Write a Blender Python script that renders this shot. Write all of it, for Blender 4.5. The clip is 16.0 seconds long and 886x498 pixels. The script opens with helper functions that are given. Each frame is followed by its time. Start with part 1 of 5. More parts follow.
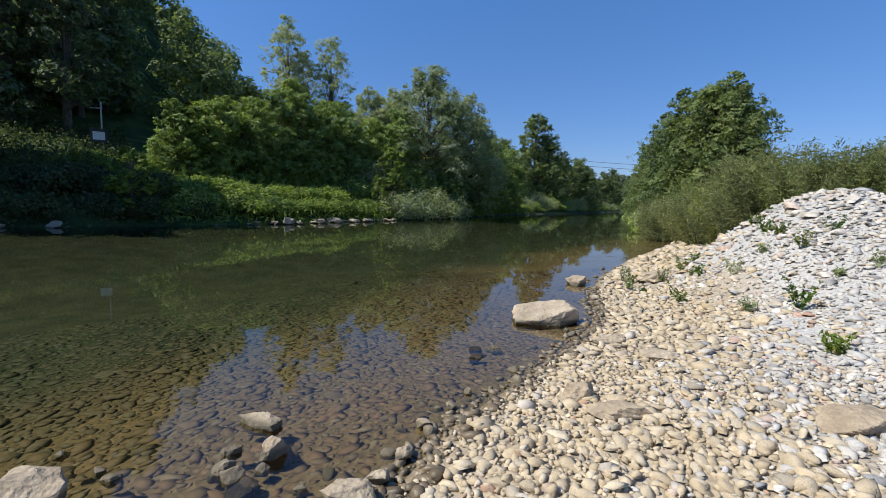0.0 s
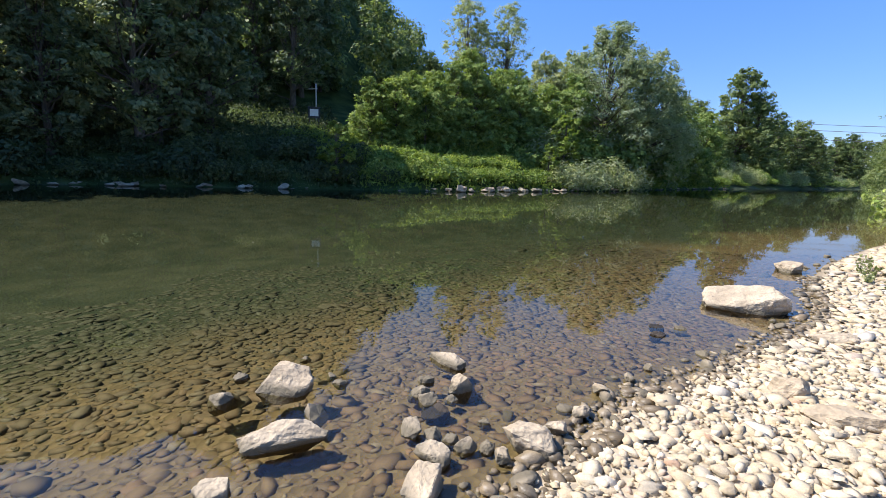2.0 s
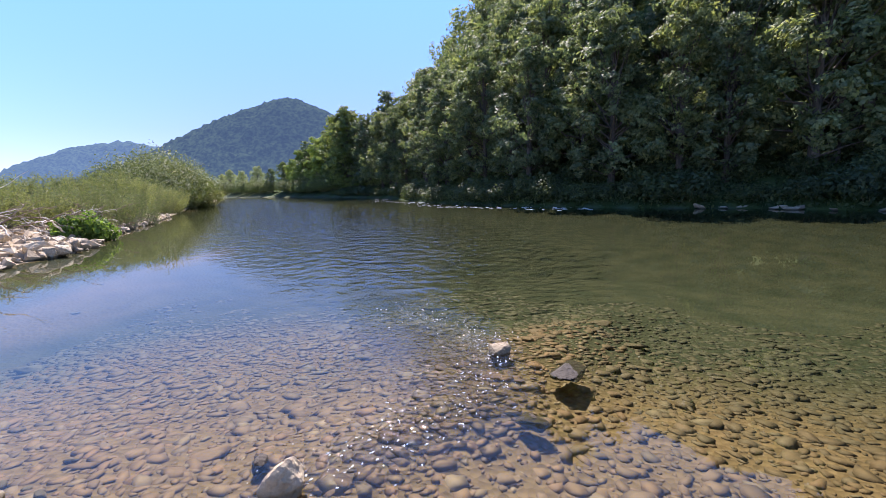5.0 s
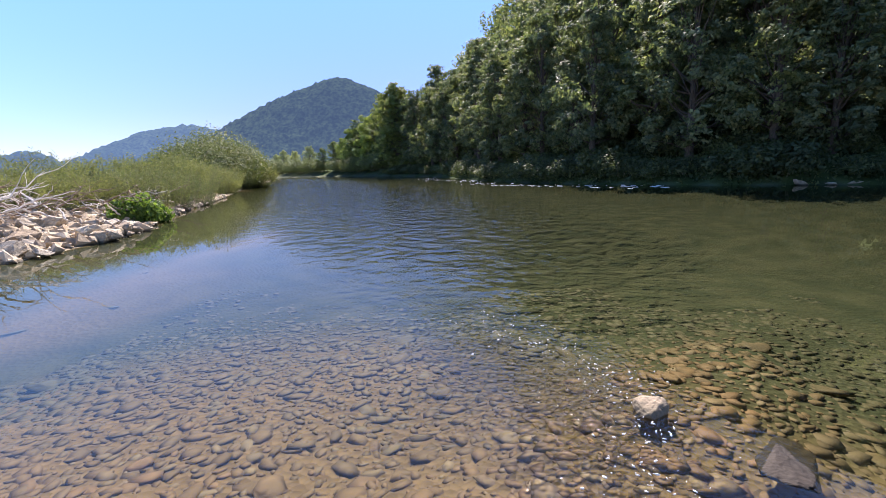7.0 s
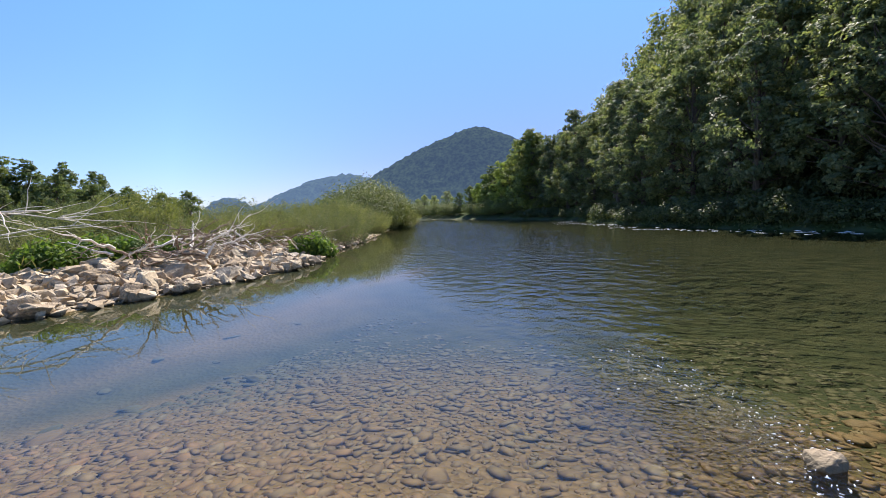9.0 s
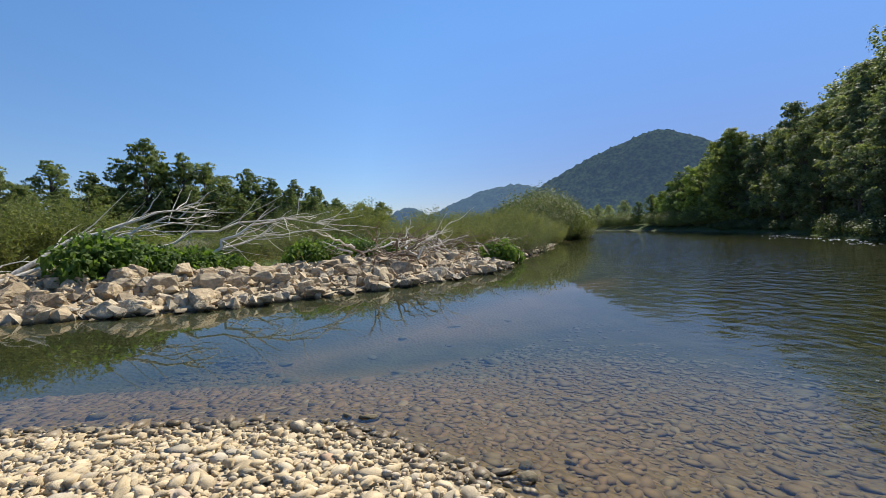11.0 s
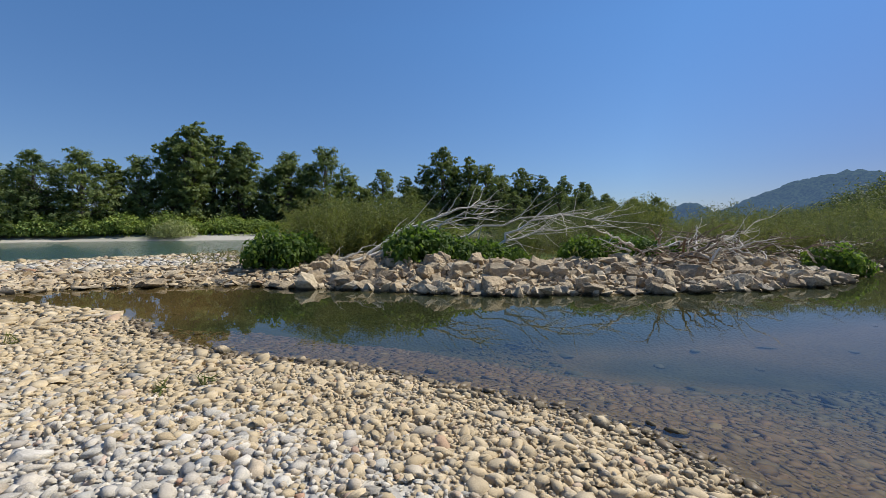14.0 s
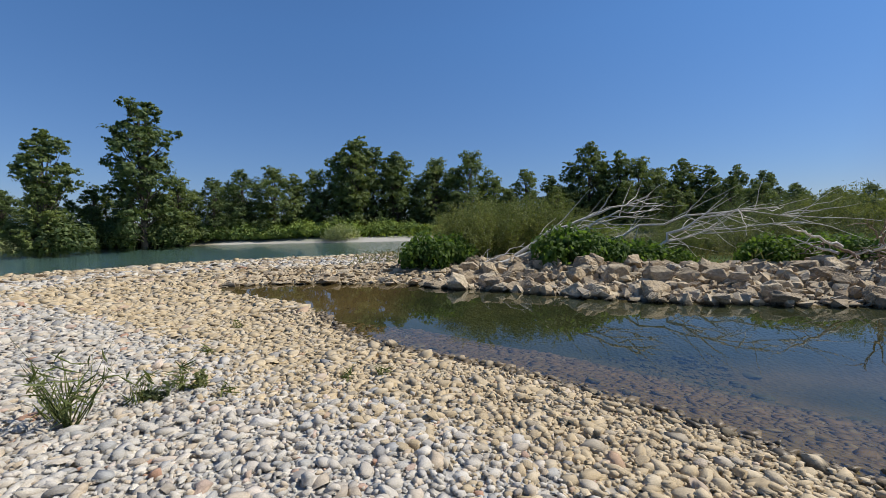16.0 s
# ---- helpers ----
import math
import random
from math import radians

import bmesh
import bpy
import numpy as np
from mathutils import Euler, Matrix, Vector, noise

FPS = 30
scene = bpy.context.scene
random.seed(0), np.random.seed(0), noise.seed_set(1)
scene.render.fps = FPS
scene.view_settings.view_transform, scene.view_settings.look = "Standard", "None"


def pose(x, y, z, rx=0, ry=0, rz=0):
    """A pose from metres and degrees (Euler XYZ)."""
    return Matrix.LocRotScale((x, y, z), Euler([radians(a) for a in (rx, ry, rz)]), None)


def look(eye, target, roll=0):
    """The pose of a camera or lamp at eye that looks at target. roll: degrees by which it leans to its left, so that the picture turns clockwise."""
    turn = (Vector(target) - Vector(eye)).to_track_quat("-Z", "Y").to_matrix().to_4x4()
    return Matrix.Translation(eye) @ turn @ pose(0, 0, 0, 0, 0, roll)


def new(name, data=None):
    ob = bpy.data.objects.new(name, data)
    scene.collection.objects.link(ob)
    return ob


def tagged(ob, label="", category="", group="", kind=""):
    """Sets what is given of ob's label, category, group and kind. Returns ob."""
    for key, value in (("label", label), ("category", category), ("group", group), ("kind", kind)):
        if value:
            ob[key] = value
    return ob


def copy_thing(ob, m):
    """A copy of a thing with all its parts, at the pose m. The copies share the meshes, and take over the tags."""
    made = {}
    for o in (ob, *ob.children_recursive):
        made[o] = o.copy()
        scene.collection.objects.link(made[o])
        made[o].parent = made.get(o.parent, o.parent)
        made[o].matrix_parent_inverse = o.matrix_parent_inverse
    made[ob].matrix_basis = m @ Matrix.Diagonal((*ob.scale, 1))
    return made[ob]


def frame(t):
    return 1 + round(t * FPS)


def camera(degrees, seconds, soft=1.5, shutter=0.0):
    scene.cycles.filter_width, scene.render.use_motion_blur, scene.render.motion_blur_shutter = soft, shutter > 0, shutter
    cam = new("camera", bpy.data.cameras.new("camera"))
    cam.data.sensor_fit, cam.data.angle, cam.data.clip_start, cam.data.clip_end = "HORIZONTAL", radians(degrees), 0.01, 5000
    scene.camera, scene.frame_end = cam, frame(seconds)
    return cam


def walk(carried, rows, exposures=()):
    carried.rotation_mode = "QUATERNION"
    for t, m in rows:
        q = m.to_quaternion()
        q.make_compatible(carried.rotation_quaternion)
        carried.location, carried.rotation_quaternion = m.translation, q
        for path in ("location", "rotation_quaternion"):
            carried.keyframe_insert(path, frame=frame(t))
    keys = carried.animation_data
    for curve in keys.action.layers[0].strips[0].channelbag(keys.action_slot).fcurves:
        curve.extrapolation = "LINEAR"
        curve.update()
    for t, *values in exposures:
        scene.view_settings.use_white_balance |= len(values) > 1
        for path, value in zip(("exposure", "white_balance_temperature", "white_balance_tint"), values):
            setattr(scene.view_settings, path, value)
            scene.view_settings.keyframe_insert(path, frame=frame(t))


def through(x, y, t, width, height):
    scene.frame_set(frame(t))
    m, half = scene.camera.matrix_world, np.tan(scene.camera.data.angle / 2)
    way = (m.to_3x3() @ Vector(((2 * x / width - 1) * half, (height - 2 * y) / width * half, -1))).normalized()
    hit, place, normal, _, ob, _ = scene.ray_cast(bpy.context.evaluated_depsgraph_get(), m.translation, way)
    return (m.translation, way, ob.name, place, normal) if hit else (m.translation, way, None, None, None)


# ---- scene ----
cam = camera(90.1, 16.0, soft=0.8)
# seconds, eye, yaw, pitch, roll
ROWS = [
    (0.0, 0.001, -0.001, 1.603, 0.02, -6.12, 1.79),
    (0.5, 0.019, -0.082, 1.587, 2.53, -6.62, 1.49),
    (1.0, -0.000, -0.095, 1.578, 5.78, -7.59, 1.54),
    (1.5, -0.050, -0.106, 1.559, 11.49, -9.13, 2.33),
    (2.0, -0.135, -0.144, 1.548, 21.02, -10.68, 2.40),
    (2.5, -0.276, -0.234, 1.545, 33.31, -11.21, 1.13),
    (3.0, -0.402, -0.350, 1.550, 45.51, -10.82, -0.45),
    (3.5, -0.474, -0.448, 1.559, 60.08, -10.36, -1.36),
    (4.0, -0.494, -0.524, 1.564, 75.26, -9.87, -1.23),
    (4.5, -0.474, -0.556, 1.578, 86.39, -9.16, -1.39),
    (5.0, -0.448, -0.582, 1.605, 93.83, -8.24, -1.83),
    (5.2, -0.441, -0.593, 1.616, 96.46, -8.08, -2.00),
    (7.3, -2.004, -1.228, 1.591, 100.16, -10.82, -2.60),
    (7.5, -2.068, -1.269, 1.590, 99.79, -10.89, -2.61),
    (8.0, -2.081, -1.308, 1.588, 101.61, -10.03, -2.62),
    (8.5, -1.744, -1.255, 1.587, 109.53, -6.39, -2.67),
    (8.7, -1.569, -1.166, 1.587, 112.69, -5.51, -2.67),
    (10.8, -0.323, -1.516, 1.552, 135.59, -2.50, -1.60),
    (11.0, -0.288, -1.532, 1.558, 137.97, -2.50, -1.70),
    (11.5, -0.219, -1.600, 1.549, 144.57, -2.91, -1.25),
    (12.0, -0.155, -1.625, 1.546, 151.06, -3.27, -0.70),
    (12.5, -0.099, -1.630, 1.551, 156.56, -3.10, -0.55),
    (13.0, -0.047, -1.630, 1.561, 161.45, -2.76, -0.47),
    (13.5, 0.010, -1.632, 1.567, 166.22, -2.54, -0.24),
    (14.0, 0.053, -1.641, 1.569, 171.31, -2.43, -0.27),
    (14.5, 0.093, -1.643, 1.579, 176.50, -2.55, -0.34),
    (15.0, 0.140, -1.644, 1.595, 182.02, -2.53, -0.82),
    (15.5, 0.188, -1.626, 1.603, 187.13, -2.35, -1.19),
    (16.0, 0.221, -1.622, 1.613, 189.62, -2.18, -1.09),
]
EXPOSURES = [(0.0, 0.3, 6150, 10), (1.5, 0.57, 6150, 12), (2.5, 1.5, 6200, 17), (3.4, 1.92, 6300, 23), (4.0, 1.56, 6350, 23), (4.5, 1.48, 6400, 24), (5.2, 1.38, 6500, 24), (7.3, 1.36, 6750, 23), (8.2, 1.36, 6800, 22), (8.7, 1.16, 6850, 18), (10.8, 0.55, 7050, 7), (12.5, 0.27, 6900, 7), (16.0, 0.02, 6550, 9)]
walk(cam, [(t, pose(x, y, z, 90 + pitch, 0, yaw) @ pose(0, 0, 0, 0, 0, roll)) for t, x, y, z, yaw, pitch, roll in ROWS], EXPOSURES)

# ---- light ----
SUN_YAW, SUN_UP = 104.0, 51.0
world = bpy.data.worlds.new("world")
scene.world = world
world.use_nodes = True
sky = world.node_tree.nodes.new("ShaderNodeTexSky")
sky.sky_type, sky.sun_disc = "NISHITA", False
sky.sun_elevation, sky.sun_rotation = radians(SUN_UP), radians(-SUN_YAW)
sky.air_density, sky.dust_density, sky.ozone_density, sky.altitude = 1.0, 0.02, 3.2, 300
background = world.node_tree.nodes["Background"]
background.inputs["Strength"].default_value = 0.11
deeper = world.node_tree.nodes.new("ShaderNodeMix")
deeper.data_type, deeper.blend_type = "RGBA", "MULTIPLY"
deeper.inputs[0].default_value = 1.0
# a clear summer sky: deep blue overhead, only a little paler towards the horizon
way_up, split = world.node_tree.nodes.new("ShaderNodeTexCoord"), world.node_tree.nodes.new("ShaderNodeSeparateXYZ")
clear = world.node_tree.nodes.new("ShaderNodeValToRGB")
clear.color_ramp.elements.new(0.12), clear.color_ramp.elements.new(0.4)
for el, (at, col) in zip(clear.color_ramp.elements, ((0.0, (0.50, 0.50, 0.66)), (0.12, (0.51, 0.61, 0.81)), (0.4, (0.58, 0.84, 1.10)), (0.8, (0.64, 0.95, 1.25)))):
    el.position, el.color = at, (*col, 1)
world.node_tree.links.new(way_up.outputs["Generated"], split.inputs[0])
world.node_tree.links.new(split.outputs[2], clear.inputs[0])
# the sky under the sun is less bright at the horizon than in a hazy atmosphere
sunward = world.node_tree.nodes.new("ShaderNodeVectorMath")
sunward.operation, sunward.inputs[1].default_value = "DOT_PRODUCT", (-math.sin(radians(SUN_YAW)), math.cos(radians(SUN_YAW)), 0)
share = world.node_tree.nodes.new("ShaderNodeMapRange")
share.inputs["From Min"].default_value, share.inputs["From Max"].default_value = 0.72, 1.0
calm_side = world.node_tree.nodes.new("ShaderNodeValToRGB")
calm_side.color_ramp.elements.new(0.12), calm_side.color_ramp.elements.new(0.5)
for el, (at, col) in zip(calm_side.color_ramp.elements, ((0.0, (0.36, 0.31, 0.45)), (0.12, (0.35, 0.36, 0.55)), (0.5, (0.58, 0.80, 1.08)), (0.8, (0.64, 0.95, 1.25)))):
    el.position, el.color = at, (*col, 1)
both = world.node_tree.nodes.new("ShaderNodeMix")
both.data_type = "RGBA"
world.node_tree.links.new(way_up.outputs["Generated"], sunward.inputs[0])
world.node_tree.links.new(sunward.outputs["Value"], share.inputs["Value"])
world.node_tree.links.new(split.outputs[2], calm_side.inputs[0])
world.node_tree.links.new(share.outputs[0], both.inputs[0])
world.node_tree.links.new(clear.outputs[0], both.inputs[6])
world.node_tree.links.new(calm_side.outputs[0], both.inputs[7])
world.node_tree.links.new(both.outputs[2], deeper.inputs[7])
world.node_tree.links.new(sky.outputs[0], deeper.inputs[6])
world.node_tree.links.new(deeper.outputs[2], background.inputs["Color"])
to_sun = Vector((-math.sin(radians(SUN_YAW)) * math.cos(radians(SUN_UP)), math.cos(radians(SUN_YAW)) * math.cos(radians(SUN_UP)), math.sin(radians(SUN_UP))))
sun = new("sun", bpy.data.lights.new("sun", "SUN"))
sun.data.energy, sun.data.angle, sun.data.color = 5.0, radians(0.53), (1.0, 0.95, 0.86)
sun.matrix_world = look(to_sun * 100, (0, 0, 0))


# ---- materials ----
def material(name):
    m = bpy.data.materials.new(name)
    m.use_nodes = True
    return m, m.node_tree.nodes, m.node_tree.links, m.node_tree.nodes["Principled BSDF"]


def ramp(nodes, stops):
    r = nodes.new("ShaderNodeValToRGB")
    els = r.color_ramp.elements
    while len(els) < len(stops):
        els.new(0.5)
    for el, (at, col) in zip(els, stops):
        el.position, el.color = at, (*col, 1)
    return r


def noise_tex(nodes, links, scale, detail=4.0, coord="Object", stretch=None):
    tc = nodes.new("ShaderNodeTexCoord")
    n = nodes.new("ShaderNodeTexNoise")
    n.inputs["Scale"].default_value, n.inputs["Detail"].default_value = scale, detail
    if stretch:
        mp = nodes.new("ShaderNodeMapping")
        mp.inputs["Scale"].default_value = stretch
        links.new(tc.outputs[coord], mp.inputs["Vector"])
        links.new(mp.outputs[0], n.inputs["Vector"])
    else:
        links.new(tc.outputs[coord], n.inputs["Vector"])
    return n


def mix(nodes, links, kind, fac, a, b):
    m = nodes.new("ShaderNodeMix")
    m.data_type, m.blend_type = "RGBA", kind
    for sock, v in ((m.inputs[0], fac), (m.inputs[6], a), (m.inputs[7], b)):
        if hasattr(v, "is_output"):
            links.new(v, sock)
        else:
            sock.default_value = v if isinstance(v, float) else (*v, 1)
    return m.outputs[2]


def bump(nodes, links, bsdf, height, strength, distance):
    b = nodes.new("ShaderNodeBump")
    b.inputs["Strength"].default_value, b.inputs["Distance"].default_value = strength, distance
    links.new(height, b.inputs["Height"])
    links.new(b.outputs[0], bsdf.inputs["Normal"])
    return b


def stone_material(name, stops, by_island=True, wet=0.0, scale=30.0, speck=0.5, rough=0.85, soaked=False, depth_murk=False):
    """Pebble colours: one pick a stone, mottled and grained."""
    m, n, l, b = material(name)
    pick = n.new("ShaderNodeNewGeometry").outputs["Random Per Island"] if by_island else n.new("ShaderNodeObjectInfo").outputs["Random"]
    r = ramp(n, stops)
    l.new(pick, r.inputs[0])
    big, fine = noise_tex(n, l, scale * 0.3, 5), noise_tex(n, l, scale * 4, 3)
    rb = ramp(n, [(0.32, (0.5, 0.47, 0.42) if scale < 20 else (0.66, 0.64, 0.6)), (0.66, (1.1, 1.08, 1.05))])
    l.new(big.outputs[0], rb.inputs[0])
    rf = ramp(n, [(0.35, (0.75, 0.74, 0.72)), (0.65, (1.08, 1.08, 1.08))])
    l.new(fine.outputs[0], rf.inputs[0])
    c = mix(n, l, "MULTIPLY", 0.8, r.outputs[0], rb.outputs[0])
    c = mix(n, l, "MULTIPLY", speck, c, rf.outputs[0])
    b.inputs["Roughness"].default_value = rough - wet * 0.55
    if depth_murk:  # olive dimness of deeper water, put into the stone colour by height
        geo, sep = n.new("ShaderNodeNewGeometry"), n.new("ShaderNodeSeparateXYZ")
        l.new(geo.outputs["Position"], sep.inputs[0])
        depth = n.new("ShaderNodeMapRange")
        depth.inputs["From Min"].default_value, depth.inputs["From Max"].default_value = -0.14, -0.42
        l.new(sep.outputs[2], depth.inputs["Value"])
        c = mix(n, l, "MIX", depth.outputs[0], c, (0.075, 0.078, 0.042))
    if soaked:  # a dark stain of algae up to the splash line
        geo, sep, add = n.new("ShaderNodeNewGeometry"), n.new("ShaderNodeSeparateXYZ"), n.new("ShaderNodeMath")
        l.new(geo.outputs["Position"], sep.inputs[0])
        add.operation, add.inputs[1].default_value = "MULTIPLY_ADD", -0.05
        l.new(big.outputs[0], add.inputs[0])
        l.new(sep.outputs[2], add.inputs[2])
        rs = ramp(n, [(0.01, (1, 1, 1)), (0.05, (0, 0, 0))])
        l.new(add.outputs[0], rs.inputs[0])
        c = mix(n, l, "MIX", rs.outputs[0], c, (0.13, 0.105, 0.065))
    l.new(c, b.inputs["Base Color"])
    b1 = bump(n, l, b, fine.outputs[0], 0.5, 0.006)
    if scale < 20:  # pits and crust of broken rock
        crust = noise_tex(n, l, scale * 1.6, 6)
        b9 = n.new("ShaderNodeBump")
        b9.inputs["Strength"].default_value, b9.inputs["Distance"].default_value = 0.8, 0.025
        l.new(crust.outputs[0], b9.inputs["Height"])
        b0 = n.new("ShaderNodeBump")
        b0.inputs["Strength"].default_value, b0.inputs["Distance"].default_value = 0.9, 0.05
        l.new(big.outputs[0], b0.inputs["Height"])
        l.new(b0.outputs[0], b9.inputs["Normal"])
        l.new(b9.outputs[0], b1.inputs["Normal"])
    return m


TAN = [(0.0, (0.450, 0.356, 0.225)), (0.18, (0.540, 0.436, 0.288)), (0.34, (0.486, 0.387, 0.248)), (0.5, (0.585, 0.482, 0.329)), (0.66, (0.450, 0.365, 0.243)), (0.82, (0.621, 0.526, 0.378)), (0.9, (0.369, 0.315, 0.234)), (0.96, (0.549, 0.486, 0.396)), (1.0, (0.423, 0.279, 0.180))]
WHITE = [(0.0, (0.5, 0.46, 0.4)), (0.2, (0.64, 0.6, 0.53)), (0.36, (0.37, 0.37, 0.36)), (0.5, (0.6, 0.54, 0.46)), (0.64, (0.47, 0.45, 0.42)), (0.78, (0.56, 0.46, 0.34)), (0.88, (0.27, 0.27, 0.27)), (0.94, (0.66, 0.62, 0.56)), (1.0, (0.42, 0.25, 0.17))]
BED = [(0.0, (0.2, 0.13, 0.075)), (0.3, (0.27, 0.18, 0.105)), (0.5, (0.21, 0.15, 0.1)), (0.7, (0.3, 0.185, 0.11)), (0.85, (0.24, 0.18, 0.13)), (0.95, (0.33, 0.26, 0.18)), (1.0, (0.16, 0.115, 0.08))]
mat_tan = stone_material("tan_cobble", TAN)
mat_tan_piece = stone_material("tan_cobble_piece", TAN, by_island=False)
mat_white = stone_material("white_cobble", WHITE)
mat_white_piece = stone_material("white_cobble_piece", WHITE, by_island=False)
mat_bed = stone_material("bed_cobble", BED, wet=0.2, depth_murk=True)
mat_wet = stone_material("wet_cobble", [(0.0, (0.12, 0.09, 0.05)), (0.5, (0.2, 0.15, 0.09)), (0.8, (0.28, 0.22, 0.14)), (1.0, (0.09, 0.075, 0.05))], wet=0.7)
mat_boulder = stone_material("pale_limestone", [(0.0, (0.41, 0.325, 0.22)), (0.5, (0.49, 0.405, 0.29)), (1.0, (0.43, 0.34, 0.225))], by_island=False, scale=14, speck=0.6, soaked=True)
mat_riprap = stone_material("riprap_stone", [(0.0, (0.31, 0.24, 0.16)), (0.3, (0.53, 0.425, 0.285)), (0.6, (0.38, 0.305, 0.21)), (0.8, (0.6, 0.5, 0.35)), (1.0, (0.42, 0.37, 0.295))], scale=10, speck=0.6, soaked=True)
mat_riprap_piece = stone_material("riprap_stone_piece", [(0.0, (0.31, 0.24, 0.16)), (0.3, (0.53, 0.425, 0.285)), (0.6, (0.38, 0.305, 0.21)), (0.8, (0.6, 0.5, 0.35)), (1.0, (0.42, 0.37, 0.295))], by_island=False, scale=10, speck=0.6, soaked=True)
mat_darkrock = stone_material("wet_dark_rock", [(0.0, (0.024, 0.018, 0.012)), (1.0, (0.052, 0.036, 0.022))], by_island=False, wet=0.05, scale=14, speck=0.6)


def leaf_material(name, low, high, gloss=0.5, through=0.5):
    m, n, l, b = material(name)
    geo, info = n.new("ShaderNodeNewGeometry"), n.new("ShaderNodeObjectInfo")
    r = ramp(n, [(0.0, low), (1.0, high)])
    l.new(geo.outputs["Random Per Island"], r.inputs[0])
    patch = noise_tex(n, l, 0.8, 3)
    rp = ramp(n, [(0.3, (0.68, 0.72, 0.7)), (0.7, (1.2, 1.15, 1.0))])
    l.new(patch.outputs[0], rp.inputs[0])
    ro = ramp(n, [(0.0, (0.75, 0.8, 0.85)), (1.0, (1.15, 1.1, 0.95))])
    l.new(info.outputs["Random"], ro.inputs[0])
    c = mix(n, l, "MULTIPLY", 1.0, mix(n, l, "MULTIPLY", 1.0, r.outputs[0], rp.outputs[0]), ro.outputs[0])
    l.new(c, b.inputs["Base Color"])
    b.inputs["Roughness"].default_value, b.inputs["Specular IOR Level"].default_value = gloss + 0.1, 0.22
    t = n.new("ShaderNodeBsdfTranslucent")
    l.new(mix(n, l, "MULTIPLY", 1.0, c, (1.4, 1.45, 0.8)), t.inputs["Color"])
    s = n.new("ShaderNodeMixShader")
    s.inputs[0].default_value = through
    l.new(b.outputs[0], s.inputs[1])
    l.new(t.outputs[0], s.inputs[2])
    l.new(s.outputs[0], n["Material Output"].inputs[0])
    return m


mat_leaf = leaf_material("broad_leaves", (0.12, 0.2, 0.05), (0.36, 0.425, 0.135), 0.5, 0.3)
mat_leaf_bright = leaf_material("bright_leaves", (0.1, 0.165, 0.032), (0.28, 0.345, 0.09), 0.5, 0.42)
mat_leaf_grey = leaf_material("willow_leaves", (0.22, 0.27, 0.145), (0.42, 0.44, 0.28), 0.5, 0.4)
mat_leaf_dark = leaf_material("forest_leaves", (0.088, 0.128, 0.075), (0.235, 0.265, 0.16), 0.45, 0.42)
mat_leaf_olive = leaf_material("olive_leaves", (0.13, 0.16, 0.058), (0.26, 0.285, 0.11), 0.5, 0.32)
mat_leaf_osier = leaf_material("osier_leaves", (0.115, 0.14, 0.07), (0.245, 0.265, 0.135), 0.5, 0.35)
mat_leaf_dry = leaf_material("dry_grass", (0.12, 0.125, 0.055), (0.25, 0.23, 0.11), 0.5, 0.3)
mat_leaf_far = leaf_material("shore_tree_leaves", (0.095, 0.14, 0.06), (0.225, 0.27, 0.115), 0.5, 0.38)
mat_leaf_mound = leaf_material("mound_leaves", (0.085, 0.115, 0.045), (0.175, 0.205, 0.085), 0.5, 0.25)
# leaf colour darkened, with the wooded bank's shade put into it
mat_leaf_shade_tint = leaf_material("shade_tinted_leaves", (0.04, 0.062, 0.03), (0.11, 0.135, 0.062), 0.45, 0.3)
mat_leaf_ridge = leaf_material("hill_leaves", (0.085, 0.135, 0.065), (0.23, 0.275, 0.12), 0.5, 0.35)
mat_leaf_knot = leaf_material("knotweed_leaves", (0.055, 0.11, 0.026), (0.146, 0.22, 0.058))


def bark_material(name, dark, light, scale=12.0):
    m, n, l, b = material(name)
    t = noise_tex(n, l, scale, 6, stretch=(1, 1, 0.2))
    r = ramp(n, [(0.3, dark), (0.7, light)])
    l.new(t.outputs[0], r.inputs[0])
    l.new(r.outputs[0], b.inputs["Base Color"])
    b.inputs["Roughness"].default_value = 0.9
    bump(n, l, b, t.outputs[0], 0.6, 0.02)
    return m


mat_bark = bark_material("bark", (0.05, 0.04, 0.03), (0.15, 0.12, 0.09))
mat_drift = bark_material("bleached_driftwood", (0.45, 0.41, 0.35), (0.72, 0.68, 0.6), 20)
mat_drift_brown = bark_material("brown_driftwood", (0.12, 0.085, 0.06), (0.3, 0.23, 0.17), 20)
mat_twig = bark_material("twig_bark", (0.12, 0.125, 0.06), (0.25, 0.24, 0.12), 20)


